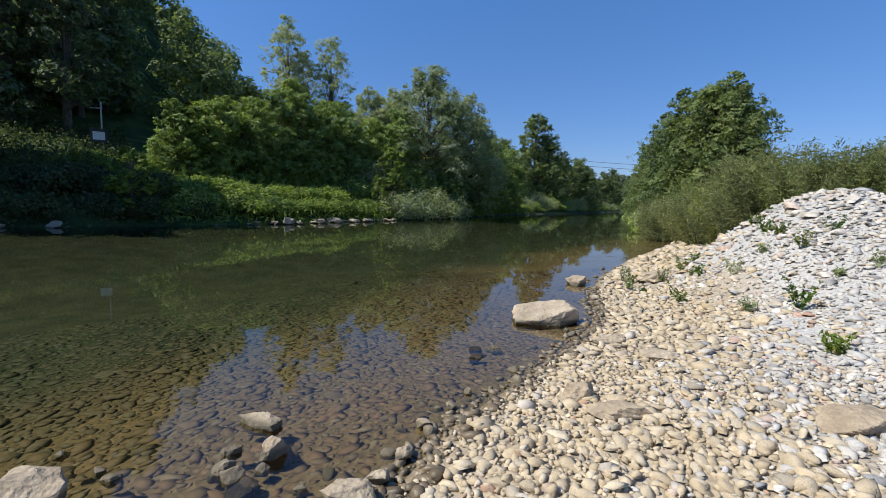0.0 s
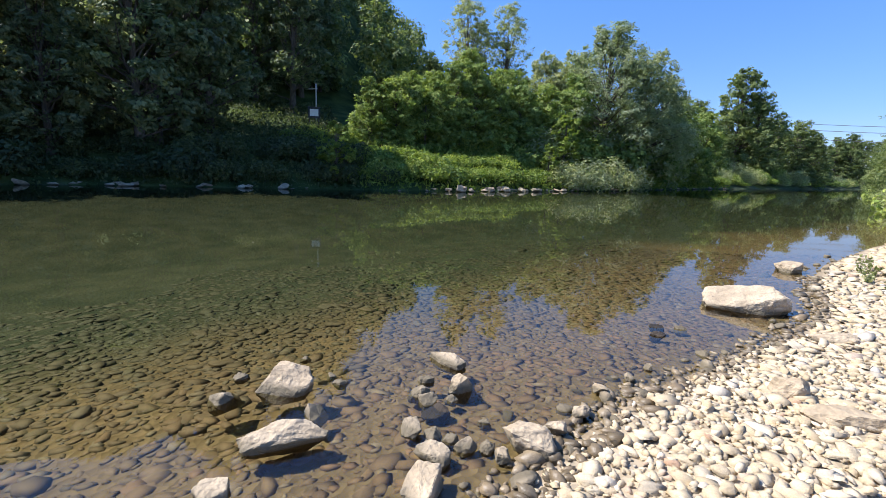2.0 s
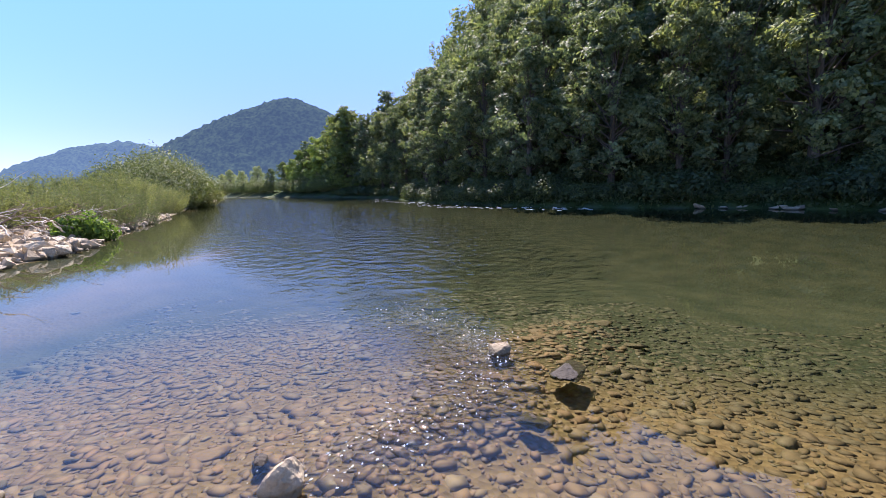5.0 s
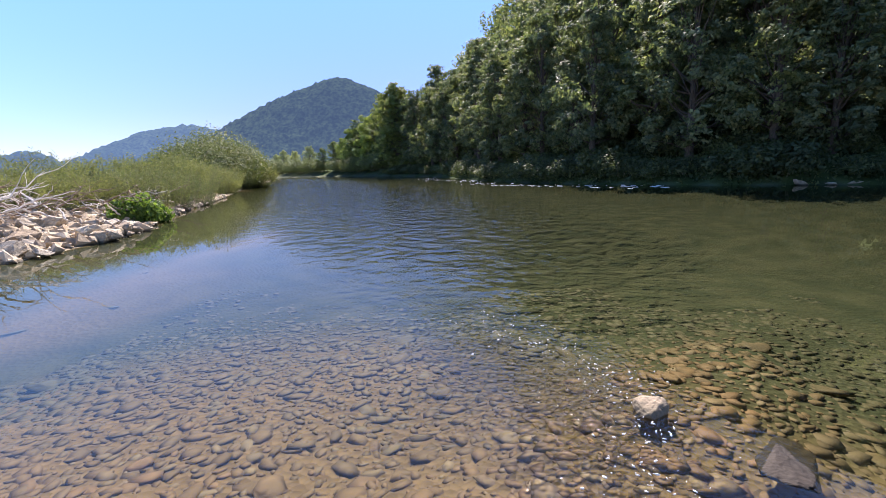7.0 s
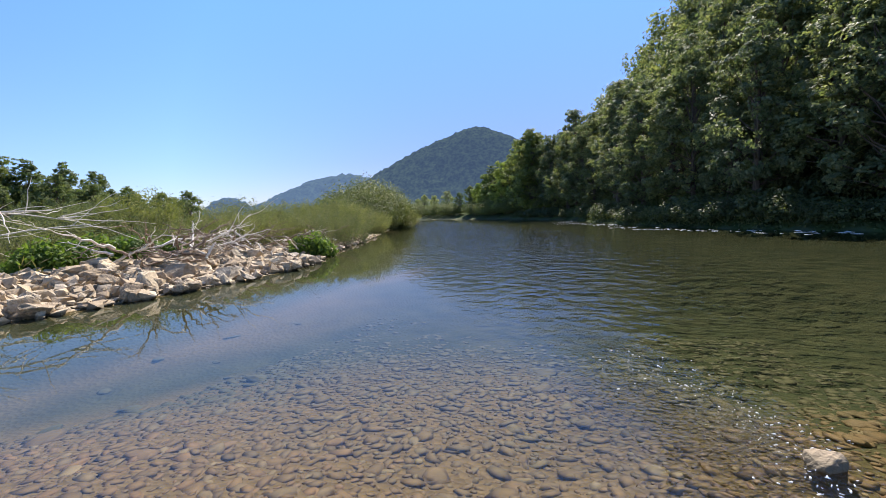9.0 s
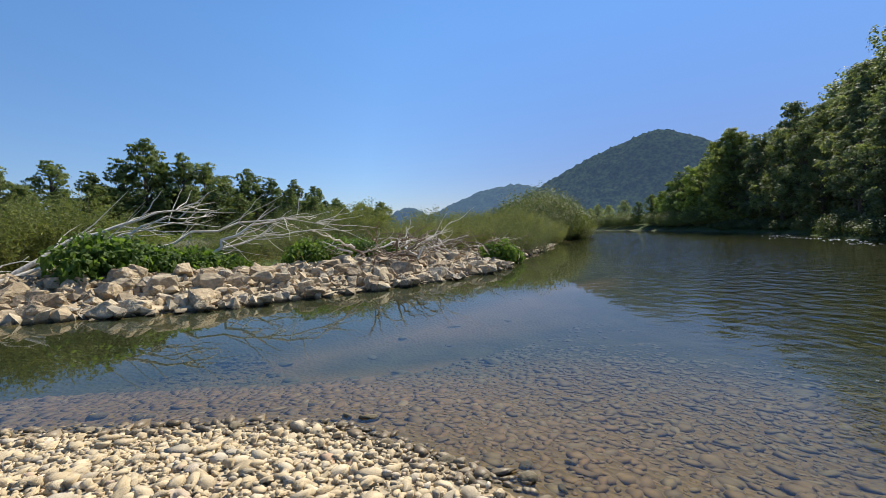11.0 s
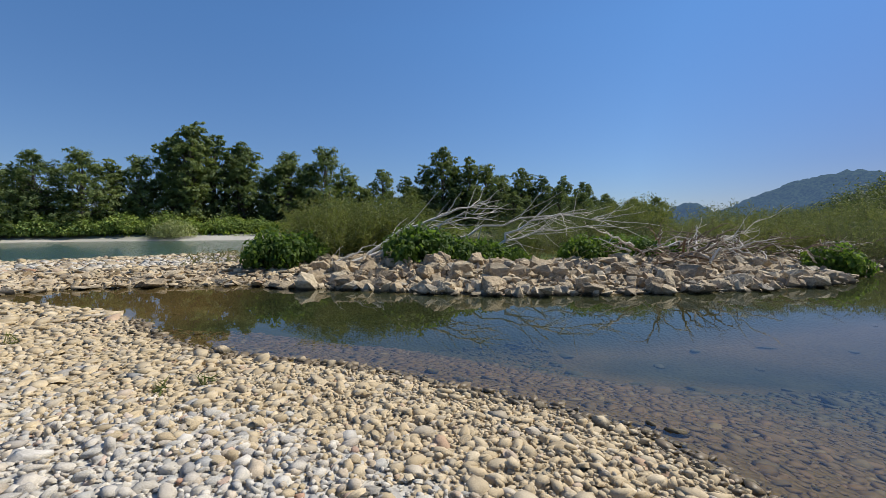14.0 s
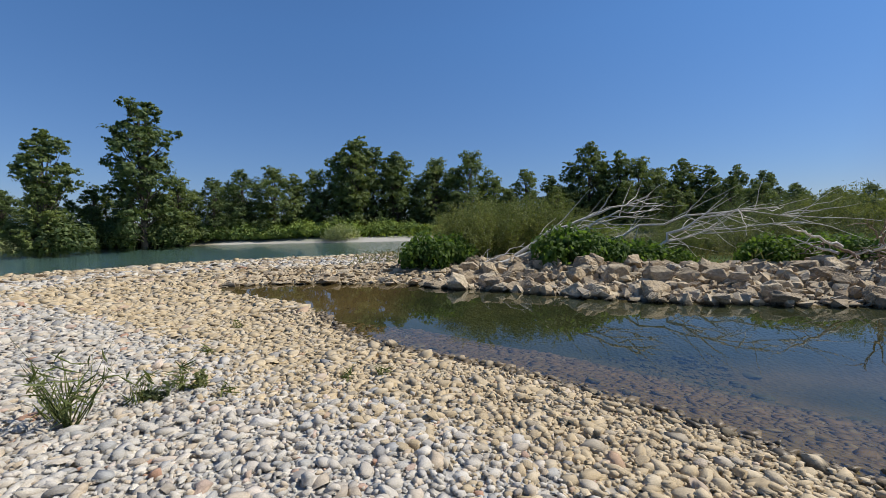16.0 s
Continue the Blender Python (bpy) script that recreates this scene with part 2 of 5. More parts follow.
def ground_material():
    """Gravel, river bed, soil and forest floor of the one sheet, told apart by the colour attribute 'zone'."""
    m, n, l, b = material("ground_sheet")
    zone = n.new("ShaderNodeVertexColor")
    zone.layer_name = "zone"
    sep = n.new("ShaderNodeSeparateColor")
    l.new(zone.outputs[0], sep.inputs[0])
    tc = n.new("ShaderNodeTexCoord")
    v = n.new("ShaderNodeTexVoronoi")
    v.inputs["Scale"].default_value = 16.0
    l.new(tc.outputs["Object"], v.inputs["Vector"])
    cells = ramp(n, [(0.0, (0.26, 0.21, 0.145)), (0.5, (0.36, 0.295, 0.205)), (1.0, (0.45, 0.375, 0.27))])
    l.new(v.outputs["Color"], cells.inputs[0])
    bedcells = ramp(n, [(0.0, (0.165, 0.12, 0.07)), (0.5, (0.215, 0.158, 0.09)), (1.0, (0.255, 0.185, 0.11))])
    l.new(v.outputs["Color"], bedcells.inputs[0])
    soil = noise_tex(n, l, 0.7, 6)
    green = ramp(n, [(0.35, (0.03, 0.05, 0.015)), (0.7, (0.09, 0.12, 0.035))])
    l.new(soil.outputs[0], green.inputs[0])
    pale = ramp(n, [(0.3, (0.33, 0.31, 0.28)), (0.7, (0.5, 0.475, 0.43))])
    l.new(noise_tex(n, l, 40, 4).outputs[0], pale.inputs[0])
    # the dim olive of deep water, put into the bed colour
    deep = ramp(n, [(0.35, (0.046, 0.061, 0.038)), (0.65, (0.082, 0.092, 0.058))])
    l.new(noise_tex(n, l, 1.5, 5).outputs[0], deep.inputs[0])
    c = mix(n, l, "MIX", sep.outputs[0], cells.outputs[0], pale.outputs[0])
    wetc = mix(n, l, "MIX", sep.outputs[2], bedcells.outputs[0], deep.outputs[0])
    alpha = zone.outputs["Alpha"]
    c = mix(n, l, "MIX", sep.outputs[1], c, green.outputs[0])
    c = mix(n, l, "MIX", alpha, c, wetc)
    l.new(c, b.inputs["Base Color"])
    b.inputs["Roughness"].default_value, b.inputs["Specular IOR Level"].default_value = 0.95, 0.1
    bump(n, l, b, v.outputs["Distance"], 0.5, 0.05)
    return m


mat_ground = ground_material()


def water_material():
    """Clear river water: a tinted see-through body under a Fresnel gloss, with ripples."""
    m, n, l, b = material("river_water")
    n.remove(b)
    calm = noise_tex(n, l, 2.2, 3, stretch=(1, 1, 1))
    quick = noise_tex(n, l, 18.0, 4)
    zone = n.new("ShaderNodeVertexColor")
    zone.layer_name = "zone"
    sep = n.new("ShaderNodeSeparateColor")
    l.new(zone.outputs[0], sep.inputs[0])
    b1 = n.new("ShaderNodeBump")
    b1.inputs["Strength"].default_value, b1.inputs["Distance"].default_value = 0.14, 0.005
    l.new(calm.outputs[0], b1.inputs["Height"])
    waves = noise_tex(n, l, 2.4, 4)
    b3 = n.new("ShaderNodeBump")
    b3.inputs["Distance"].default_value = 0.085
    l.new(sep.outputs[1], b3.inputs["Strength"])
    l.new(waves.outputs[0], b3.inputs["Height"])
    l.new(b1.outputs[0], b3.inputs["Normal"])
    b2 = n.new("ShaderNodeBump")
    b2.inputs["Distance"].default_value = 0.03
    gain = n.new("ShaderNodeMath")
    gain.operation, gain.inputs[1].default_value = "MULTIPLY", 0.9
    l.new(sep.outputs[0], gain.inputs[0])
    l.new(gain.outputs[0], b2.inputs["Strength"])
    l.new(quick.outputs[0], b2.inputs["Height"])
    l.new(b3.outputs[0], b2.inputs["Normal"])
    fres = n.new("ShaderNodeFresnel")
    fres.inputs["IOR"].default_value = 1.5
    gl = n.new("ShaderNodeBsdfGlossy")
    chop = n.new("ShaderNodeMath")
    chop.operation, chop.inputs[1].default_value, chop.inputs[2].default_value = "MULTIPLY_ADD", 0.02, 0.016
    l.new(sep.outputs[0], chop.inputs[0])
    l.new(chop.outputs[0], gl.inputs["Roughness"])
    for node in (fres, gl):
        l.new(b2.outputs[0], node.inputs["Normal"])
    tr = n.new("ShaderNodeBsdfTransparent")
    l.new(mix(n, l, "MIX", sep.outputs[2], (0.765, 0.765, 0.64), (0.5, 0.72, 0.68)), tr.inputs["Color"])
    s = n.new("ShaderNodeMixShader")
    l.new(fres.outputs[0], s.inputs[0])
    l.new(tr.outputs[0], s.inputs[1])
    l.new(gl.outputs[0], s.inputs[2])
    l.new(s.outputs[0], n["Material Output"].inputs[0])
    return m


mat_water = water_material()


def plain(name, col, rough=0.6, metal=0.0, vary=0.25, scale=6.0):
    m, n, l, b = material(name)
    t = noise_tex(n, l, scale, 5)
    r = ramp(n, [(0.3, tuple(c * (1 - vary) for c in col)), (0.7, tuple(min(1, c * (1 + vary)) for c in col))])
    l.new(t.outputs[0], r.inputs[0])
    l.new(r.outputs[0], b.inputs["Base Color"])
    b.inputs["Roughness"].default_value, b.inputs["Metallic"].default_value = rough, metal
    return m


mat_sign_white = plain("sign_white", (0.72, 0.72, 0.7), 0.5, 0, 0.06)
mat_sign_dark = plain("sign_dark", (0.03, 0.03, 0.035), 0.5)
mat_pole = plain("grey_pole", (0.45, 0.45, 0.43), 0.6)
mat_cable = plain("cable", (0.08, 0.08, 0.08), 0.6)


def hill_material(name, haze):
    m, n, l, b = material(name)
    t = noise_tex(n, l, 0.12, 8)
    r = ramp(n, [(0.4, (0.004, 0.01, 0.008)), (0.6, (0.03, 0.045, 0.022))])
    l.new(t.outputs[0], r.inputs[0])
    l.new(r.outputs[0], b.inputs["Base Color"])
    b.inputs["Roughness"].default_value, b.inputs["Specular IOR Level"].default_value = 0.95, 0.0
    # the hill itself glows blue, in place of haze in the air
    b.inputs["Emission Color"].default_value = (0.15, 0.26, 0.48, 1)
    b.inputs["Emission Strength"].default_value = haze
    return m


mat_hill, mat_ridge = hill_material("distant_forest_glow", 0.165), hill_material("hazy_forest_glow", 0.34)


# ---- plan ----
# The gravel bar's waterline, from downstream past the camera to the head of the pool, then the stone spit, then the side channel.
BEACH = [(60, 110), (31, 61.6), (19, 32.7), (10.9, 20.9), (5.7, 13.5), (3.6, 10), (2.8, 8.2), (2.2, 6.1), (1.5, 5), (1.0, 4.2), (0.5, 3.55), (0.1, 3.0), (-0.2, 2.35), (-0.55, 1.6), (-0.95, 0.8), (-1.35, 0), (-1.65, -1), (-2.0, -2.2), (-2.25, -3.2), (-2.15, -4.0), (-1.9, -4.8), (-1.35, -5.35), (-0.5, -6.1), (0.4, -6.8), (1.9, -7.5), (3.2, -8.6), (4.6, -10.6), (5.3, -11.4), (7, -12.3), (8.6, -13.2), (9.5, -14.2)]
SPIT = [(7.9, -15.1), (4, -15.1), (2.1, -14.2), (-0.9, -12.6), (-3.1, -11.8), (-6.6, -11.5), (-9.4, -11.4), (-12.9, -12.2), (-15, -13.6), (-19, -15.9), (-30, -21.5), (-43.6, -29.1), (-70, -42), (-90, -53), (-93, -58)]
CHANNEL = [(-80, -60), (-40, -50), (-10, -42), (5, -36), (12, -32), (19, -27), (21.5, -21), (22.5, -17.5), (25, -12), (40, 5), (90, 40), (260, 120), (300, 400)]
BAR = BEACH + SPIT + CHANNEL
OPPOSITE = [(90, 200), (39, 112), (11, 66), (0.2, 43), (-5.2, 32.7), (-10, 25.3), (-13.5, 21.7), (-17, 18.6), (-23, 13), (-25.5, 8.5), (-29.3, 4), (-36, -1), (-48, -7), (-60, -11), (-78, -24), (-103, -46), (-135, -90), (-600, -400), (-600, 600), (90, 700)]
FAR_BANK = [(400, 0), (150, -20), (95, -48), (77, -64), (67, -72), (51, -81), (21, -86), (-20, -94), (-80, -106), (-170, -140), (-600, -400), (-600, -900), (600, -900)]
POLYS = [np.array(p, float) for p in (BAR, OPPOSITE, FAR_BANK)]


def inside_distance(poly, x, y):
    """Signed distance to a closed outline, positive inside."""
    x, y = np.asarray(x, float), np.asarray(y, float)
    best, odd = np.full(x.shape, 1e9), np.zeros(x.shape, bool)
    for (ax, ay), (bx, by) in zip(poly, np.roll(poly, -1, 0)):
        ex, ey = bx - ax, by - ay
        k = np.clip(((x - ax) * ex + (y - ay) * ey) / (ex * ex + ey * ey), 0, 1)
        best = np.minimum(best, (x - ax - k * ex) ** 2 + (y - ay - k * ey) ** 2)
        if ay != by:
            odd ^= ((ay > y) != (by > y)) & (x < (bx - ax) * (y - ay) / (by - ay) + ax)
    return np.where(odd, 1, -1) * np.sqrt(best)


def lumps(x, y, size, seed=0.0):
    """A cheap smooth noise, about -1 to 1."""
    a, b = x / size, y / size
    return (np.sin(a * 1.7 + 1.3 * np.sin(b * 1.1 + seed) + seed) + np.sin(b * 1.9 + 1.5 * np.sin(a * 0.9 + 2 * seed)) + np.sin((a + b) * 1.3 + 3.1 * seed)) / 3


def smooth(a, b, v):
    k = np.clip((v - a) / (b - a), 0, 1)
    return k * k * (3 - 2 * k)


def bell(x, y, cx, cy, rx, ry, turn=0.0):
    c, s = math.cos(radians(turn)), math.sin(radians(turn))
    u, v = ((x - cx) * c + (y - cy) * s) / rx, (-(x - cx) * s + (y - cy) * c) / ry
    return np.exp(-0.5 * (u * u + v * v))


def height(x, y):
    x, y = np.asarray(x, float), np.asarray(y, float)
    bar, opp, far = (inside_distance(p, x, y) for p in POLYS)
    # gravel bar: a low beach that climbs to a mound
    low = (0.10 * np.clip(bar, 0, 3) + 0.035 * np.clip(bar - 3, 0, 12)) * (1 - 0.85 * smooth(-7.0, -11.0, y))
    mound = 1.28 * smooth(0.8, 4.2, bar) * np.maximum(bell(x, y, 9.2, 9.4, 2.5, 4.4, -33), 0.75 * bell(x, y, 13.0, 3.0, 5.0, 6.5)) + 0.68 * smooth(0.6, 3.0, bar) * bell(x, y, 6.5, 8.6, 1.5, 2.2, -33)
    spit = smooth(-9.5, -12.5, y) * smooth(24, 12, x)
    ground_bar = np.where(bar > 0, low * (1 - spit * 0.3) + mound * (1 - spit) + spit * (0.1 + 0.32 * smooth(9, 2, x)) * smooth(0, 3.5, bar), 0)
    # wooded bank across the river, with the steep hill behind
    yaw, away = np.degrees(np.arctan2(-x, y)), np.hypot(x, y)
    crest = np.interp(yaw, [14, 20, 24, 27, 30, 35, 45, 60, 75, 84, 88, 95, 100, 104, 110], [0, 0, 2, 9, 17, 28, 42, 46, 38, 28, 24, 13, 7, 2, 0])
    hill = crest * smooth(38, 95, away) * (1 - 0.5 * smooth(100, 240, away)) * smooth(6, 30, opp)
    ground_opp = np.where(opp > 0, 0.5 * np.clip(opp, 0, 3) + 0.26 * np.clip(opp - 3, 0, 14) * smooth(-40, 10, y + x * 0.2) + 0.02 * np.clip(opp - 3, 0, 60) + hill, 0)
    ground_far = np.where(far > 0, 0.3 * np.clip(far, 0, 5) + 0.01 * np.clip(far - 5, 0, 100), 0)
    land = np.maximum(np.maximum(ground_bar, ground_opp), ground_far)
    # river bed
    out = np.minimum(np.minimum(-bar, -opp * 0.8), -far * 0.8)
    pool = smooth(-4, -8, y) * smooth(-12, -4, x)
    spur = bell(x, y, -3.6, -0.8, 2.4, 0.5, -32)
    bed = -(0.13 * np.clip(out, 0, 1.5) + 0.06 * np.clip(out - 1.5, 0, 2.5) + 0.10 * np.clip(out - 4, 0, 10)) - 0.35 * pool * smooth(1.2, 3, out)
    bed = np.where(spur > 0.01, bed + spur * (-0.06 - bed) * 0.9 * (bed < -0.06), bed)
    rough = 0.02 * lumps(x, y, 0.5, 1.0) + 0.04 * lumps(x, y, 2.1, 2.0)
    z = np.where(out > 0, bed, land)
    return z + rough * np.clip(np.abs(out) * 0.5, 0, 1)


def height_at(x, y):
    return float(height(np.array([x]), np.array([y]))[0])


# ---- mesh makers ----
def mesh_data(name, verts, faces, mat, smooth_faces=True):
    """One mesh from an array of places and an array of equal-sided faces."""
    me = bpy.data.meshes.new(name)
    verts, faces = np.asarray(verts, np.float32), np.asarray(faces, np.int32)
    k = faces.shape[1]
    me.vertices.add(len(verts))
    me.vertices.foreach_set("co", verts.ravel())
    me.loops.add(faces.size)
    me.loops.foreach_set("vertex_index", faces.ravel())
    me.polygons.add(len(faces))
    me.polygons.foreach_set("loop_start", np.arange(0, faces.size, k, dtype=np.int32))
    me.polygons.foreach_set("use_smooth", np.full(len(faces), smooth_faces))
    me.update(calc_edges=True)
    if mat:
        me.materials.append(mat)
    return me


def thing(name, label, category, at=(0, 0, 0), group="", kind=""):
    ob = tagged(new(name), label, category, group, kind)
    ob.location = at
    return ob


def part(name, me, parent, label=""):
    ob = tagged(new(name, me), label)
    ob.parent = parent
    return ob


def turns(n, rng, tilt=1.0):
    """n rotation matrices: any way round z, leaning by up to tilt radians."""
    a, t, d = rng.uniform(0, 6.283, n), rng.normal(0, tilt, n), rng.uniform(0, 6.283, n)
    ca, sa, ct, st = np.cos(a), np.sin(a), np.cos(t), np.sin(t)
    z = np.zeros(n)
    rz = np.stack([ca, -sa, z, sa, ca, z, z, z, z + 1], -1).reshape(n, 3, 3)
    cd, sd = np.cos(d), np.sin(d)
    ax = np.stack([cd, sd, z], -1)
    k = np.stack([z, -ax[:, 2], ax[:, 1], ax[:, 2], z, -ax[:, 0], -ax[:, 1], ax[:, 0], z], -1).reshape(n, 3, 3)
    rt = np.eye(3) + st[:, None, None] * k + (1 - ct)[:, None, None] * (k @ k)
    return rt @ rz


def scatter(protos, pick, places, rot, size):
    """Copies of small shapes joined: returns places and faces."""
    vs, fs, base = [], [], 0
    for i, (pv, pf) in enumerate(protos):
        w = np.where(pick == i)[0]
        if not len(w):
            continue
        v = np.einsum("nij,nkj->nki", rot[w], pv[None] * size[w][:, None, :]) + places[w][:, None, :]
        f = pf[None] + (np.arange(len(w)) * len(pv))[:, None, None] + base
        vs.append(v.reshape(-1, 3)), fs.append(f.reshape(-1, pf.shape[1]))
        base += len(w) * len(pv)
    return np.concatenate(vs), np.concatenate(fs)


def dome(sides, rings, rng, lump=0.12, boxy=2.4, drop=-0.55):
    """A rounded stone without its underside: unit half axes."""
    v = [(0, 0, 1.0)]
    for r in range(1, rings + 1):
        el = math.pi / 2 - r * (math.pi / 2 + 0.6) / rings
        for s in range(sides):
            a = 2 * math.pi * (s + 0.5 * (r % 2)) / sides
            v.append((math.cos(el) * math.cos(a), math.cos(el) * math.sin(a), math.sin(el)))
    v = np.array(v)
    p = np.abs(v) ** boxy
    v = v / (p.sum(1) ** (1 / boxy))[:, None]
    d = rng.normal(size=(3, 3))
    v *= (1 + lump * (np.sin(v @ d[0] * 1.6 + 1) + np.sin(v @ d[1] * 2.3) + 0.5 * np.sin(v @ d[2] * 4)))[:, None]
    for _ in range(7):  # worn flats
        n = rng.normal(size=3)
        n /= np.linalg.norm(n)
        v -= np.maximum(0, v @ n - rng.uniform(0.48, 0.8))[:, None] * n * 0.85
    v[:, 0] += rng.normal(0, 0.12) * v[:, 1] ** 2 + rng.normal(0, 0.15) * v[:, 2]
    f = [(0, 1 + s, 1 + (s + 1) % sides) for s in range(sides)]
    for r in range(rings - 1):
        a, b = 1 + r * sides, 1 + (r + 1) * sides
        for s in range(sides):
            t = (s + 1) % sides
            if r % 2 == 0:
                f += [(a + s, b + s, a + t), (a + t, b + s, b + t)]
            else:
                f += [(a + s, b + s, b + t), (a + s, b + t, a + t)]
    return v, np.array(f)


def block(rng, points=16, worn=0):
    """A broken, angular stone with unit half axes: the hull of a few scattered corners; worn: its edges rounded and pitted."""
    bm = bmesh.new()
    p = rng.normal(size=(points, 3))
    p /= (np.abs(p) ** 3.5).sum(1)[:, None] ** (1 / 3.5)
    for q in p * rng.uniform(0.82, 1.0, (points, 1)):
        bm.verts.new(q)
    hull = bmesh.ops.convex_hull(bm, input=bm.verts[:])
    bmesh.ops.delete(bm, geom=[v for v in hull["geom_interior"] if isinstance(v, bmesh.types.BMVert)], context="VERTS")
    if worn:
        bmesh.ops.bevel(bm, geom=bm.edges[:], offset=0.035, segments=1, profile=0.6, affect="EDGES")
        bmesh.ops.triangulate(bm, faces=bm.faces[:])
        for _ in range(worn):
            bmesh.ops.subdivide_edges(bm, edges=[e for e in bm.edges if e.calc_length() > 0.22], cuts=1)
            bmesh.ops.triangulate(bm, faces=bm.faces[:])
        shift = Vector(rng.uniform(-50, 50, 3))
        for v in bm.verts:
            v.co *= 1 + 0.08 * noise.noise(v.co * 1.7 + shift) + 0.07 * noise.noise(v.co * 4 + shift) + 0.035 * noise.noise(v.co * 11 + shift)
    bmesh.ops.triangulate(bm, faces=bm.faces[:])
    bm.verts.index_update()
    v = np.array([v.co for v in bm.verts])
    f = np.array([[x.index for x in t.verts] for t in bm.faces])
    bm.free()
    return v, f


# ---- ground sheet and water ----
def spread(near, step, grow, far):
    vals, s = [0.0], step
    while vals[-1] < far:
        if vals[-1] > near:
            s *= grow
        vals.append(vals[-1] + s)
    return np.array(vals)


def sheet(xs, ys, level, zone, name, mat):
    gx, gy = np.meshgrid(xs, ys)
    x, y = gx.ravel(), gy.ravel()
    v = np.stack([x, y, level(x, y)], -1)
    nx = len(xs)
    i = (np.arange(len(ys) - 1)[:, None] * nx + np.arange(nx - 1)[None]).ravel()
    me = mesh_data(name, v, np.stack([i, i + 1, i + nx + 1, i + nx], -1), mat)
    col = me.color_attributes.new("zone", "FLOAT_COLOR", "POINT")
    col.data.foreach_set("color", zone(x, y).astype(np.float32).ravel())
    return me


def pool_of(x, y):
    """1 where the still pool behind the spur is deep and its bed tinted for murk."""
    beach = -inside_distance(POLYS[0], x, y)
    out = smooth(1.9, 6.0, beach + 0.5 * lumps(x, y, 1.3)) * smooth(-2.0, -5.0, y + 0.25 * (x + 2))
    return np.maximum(out, smooth(-8.3, -9.6, y) * smooth(4.5, 2.5, x) * (beach > 0))


def ground_zone(x, y):
    bar, opp, far = (inside_distance(p, x, y) for p in POLYS)
    out = np.minimum(np.minimum(-bar, -opp), -far)
    pale = smooth(1.5, 2.3, bar + 0.5 * lumps(x, y, 1.3)) * smooth(-8.2, -7, y)
    green = np.maximum(smooth(-6, -2, opp), smooth(2.2, 4, far))
    pale = np.maximum(pale, smooth(0, 0.4, far))
    green = np.maximum(green, smooth(4.0, 6.0, bar) * smooth(-13, -15, y) * smooth(10, 4, x))
    green = np.maximum(green, smooth(17, 22, np.hypot(x, y)) * (bar > 0) * smooth(4, 7, bar) * smooth(-8, -2, y))
    deep = np.maximum(smooth(2.2, 5.0, 0.8 * lumps(x, y, 1.5) - bar), pool_of(x, y))
    silty = np.maximum(smooth(-16, -22, y) * smooth(-12, 4, x), smooth(20, 24, x) * smooth(4, -6, y)) * (bar < 0) * (far < 0)
    pale, green = np.maximum(pale, silty), green * (1 - silty)
    return np.stack([pale, green, deep, smooth(-0.15, 0.05, out) * (1 - smooth(-0.6, -0.2, opp)) * (1 - silty)], -1)


pos = spread(10, 0.16, 1.075, 2600)
axis = np.concatenate([-pos[:0:-1], pos])
ground = tagged(new("ground", sheet(axis, axis, height, ground_zone, "ground", mat_ground)), "river bed, gravel bar, soil banks and wooded hill", "ground", kind="structure")


def water_zone(x, y):
    spur = bell(x, y, -3.15, -1.1, 0.75, 0.15, -49) + 0.8 * bell(x, y, -4.5, -0.75, 0.75, 0.3, -10) + 0.6 * bell(x, y, -6.0, -1.5, 1.0, 0.35, 36) + 0.2 * bell(x, y, -4.9, -1.8, 0.9, 0.3, -10)
    run = smooth(0, 6, inside_distance(np.array([(-3.0, -2.5), (-6, 3), (-16, 6), (-40, -5), (-100, -48), (-90, -54), (-40, -28), (-14, -11)], float), x, y)) * 0.95
    far_run = smooth(30, 60, np.hypot(x, y)) * 0.3 * smooth(20, 0, y)
    side = np.maximum(smooth(-16, -30, y) * smooth(-10, 8, x), smooth(18, 26, x) * smooth(4, -6, y)) * 0.9
    spur = np.clip(spur, 0, 1)
    z = np.clip(np.maximum(np.maximum(0.4 * spur, run), np.maximum(far_run, side)), 0, 1)
    return np.stack([np.maximum(spur, side * 0.6), z, np.clip(side * 1.1, 0, 1), z * 0 + 1], -1)


wpos = spread(9, 0.16, 1.09, 2500)
waxis = np.concatenate([-wpos[:0:-1], wpos])
water = tagged(new("water", sheet(waxis, waxis, lambda x, y: x * 0, water_zone, "water", mat_water)), "clear shallow river water with calm pools and ripples", "water", kind="structure")


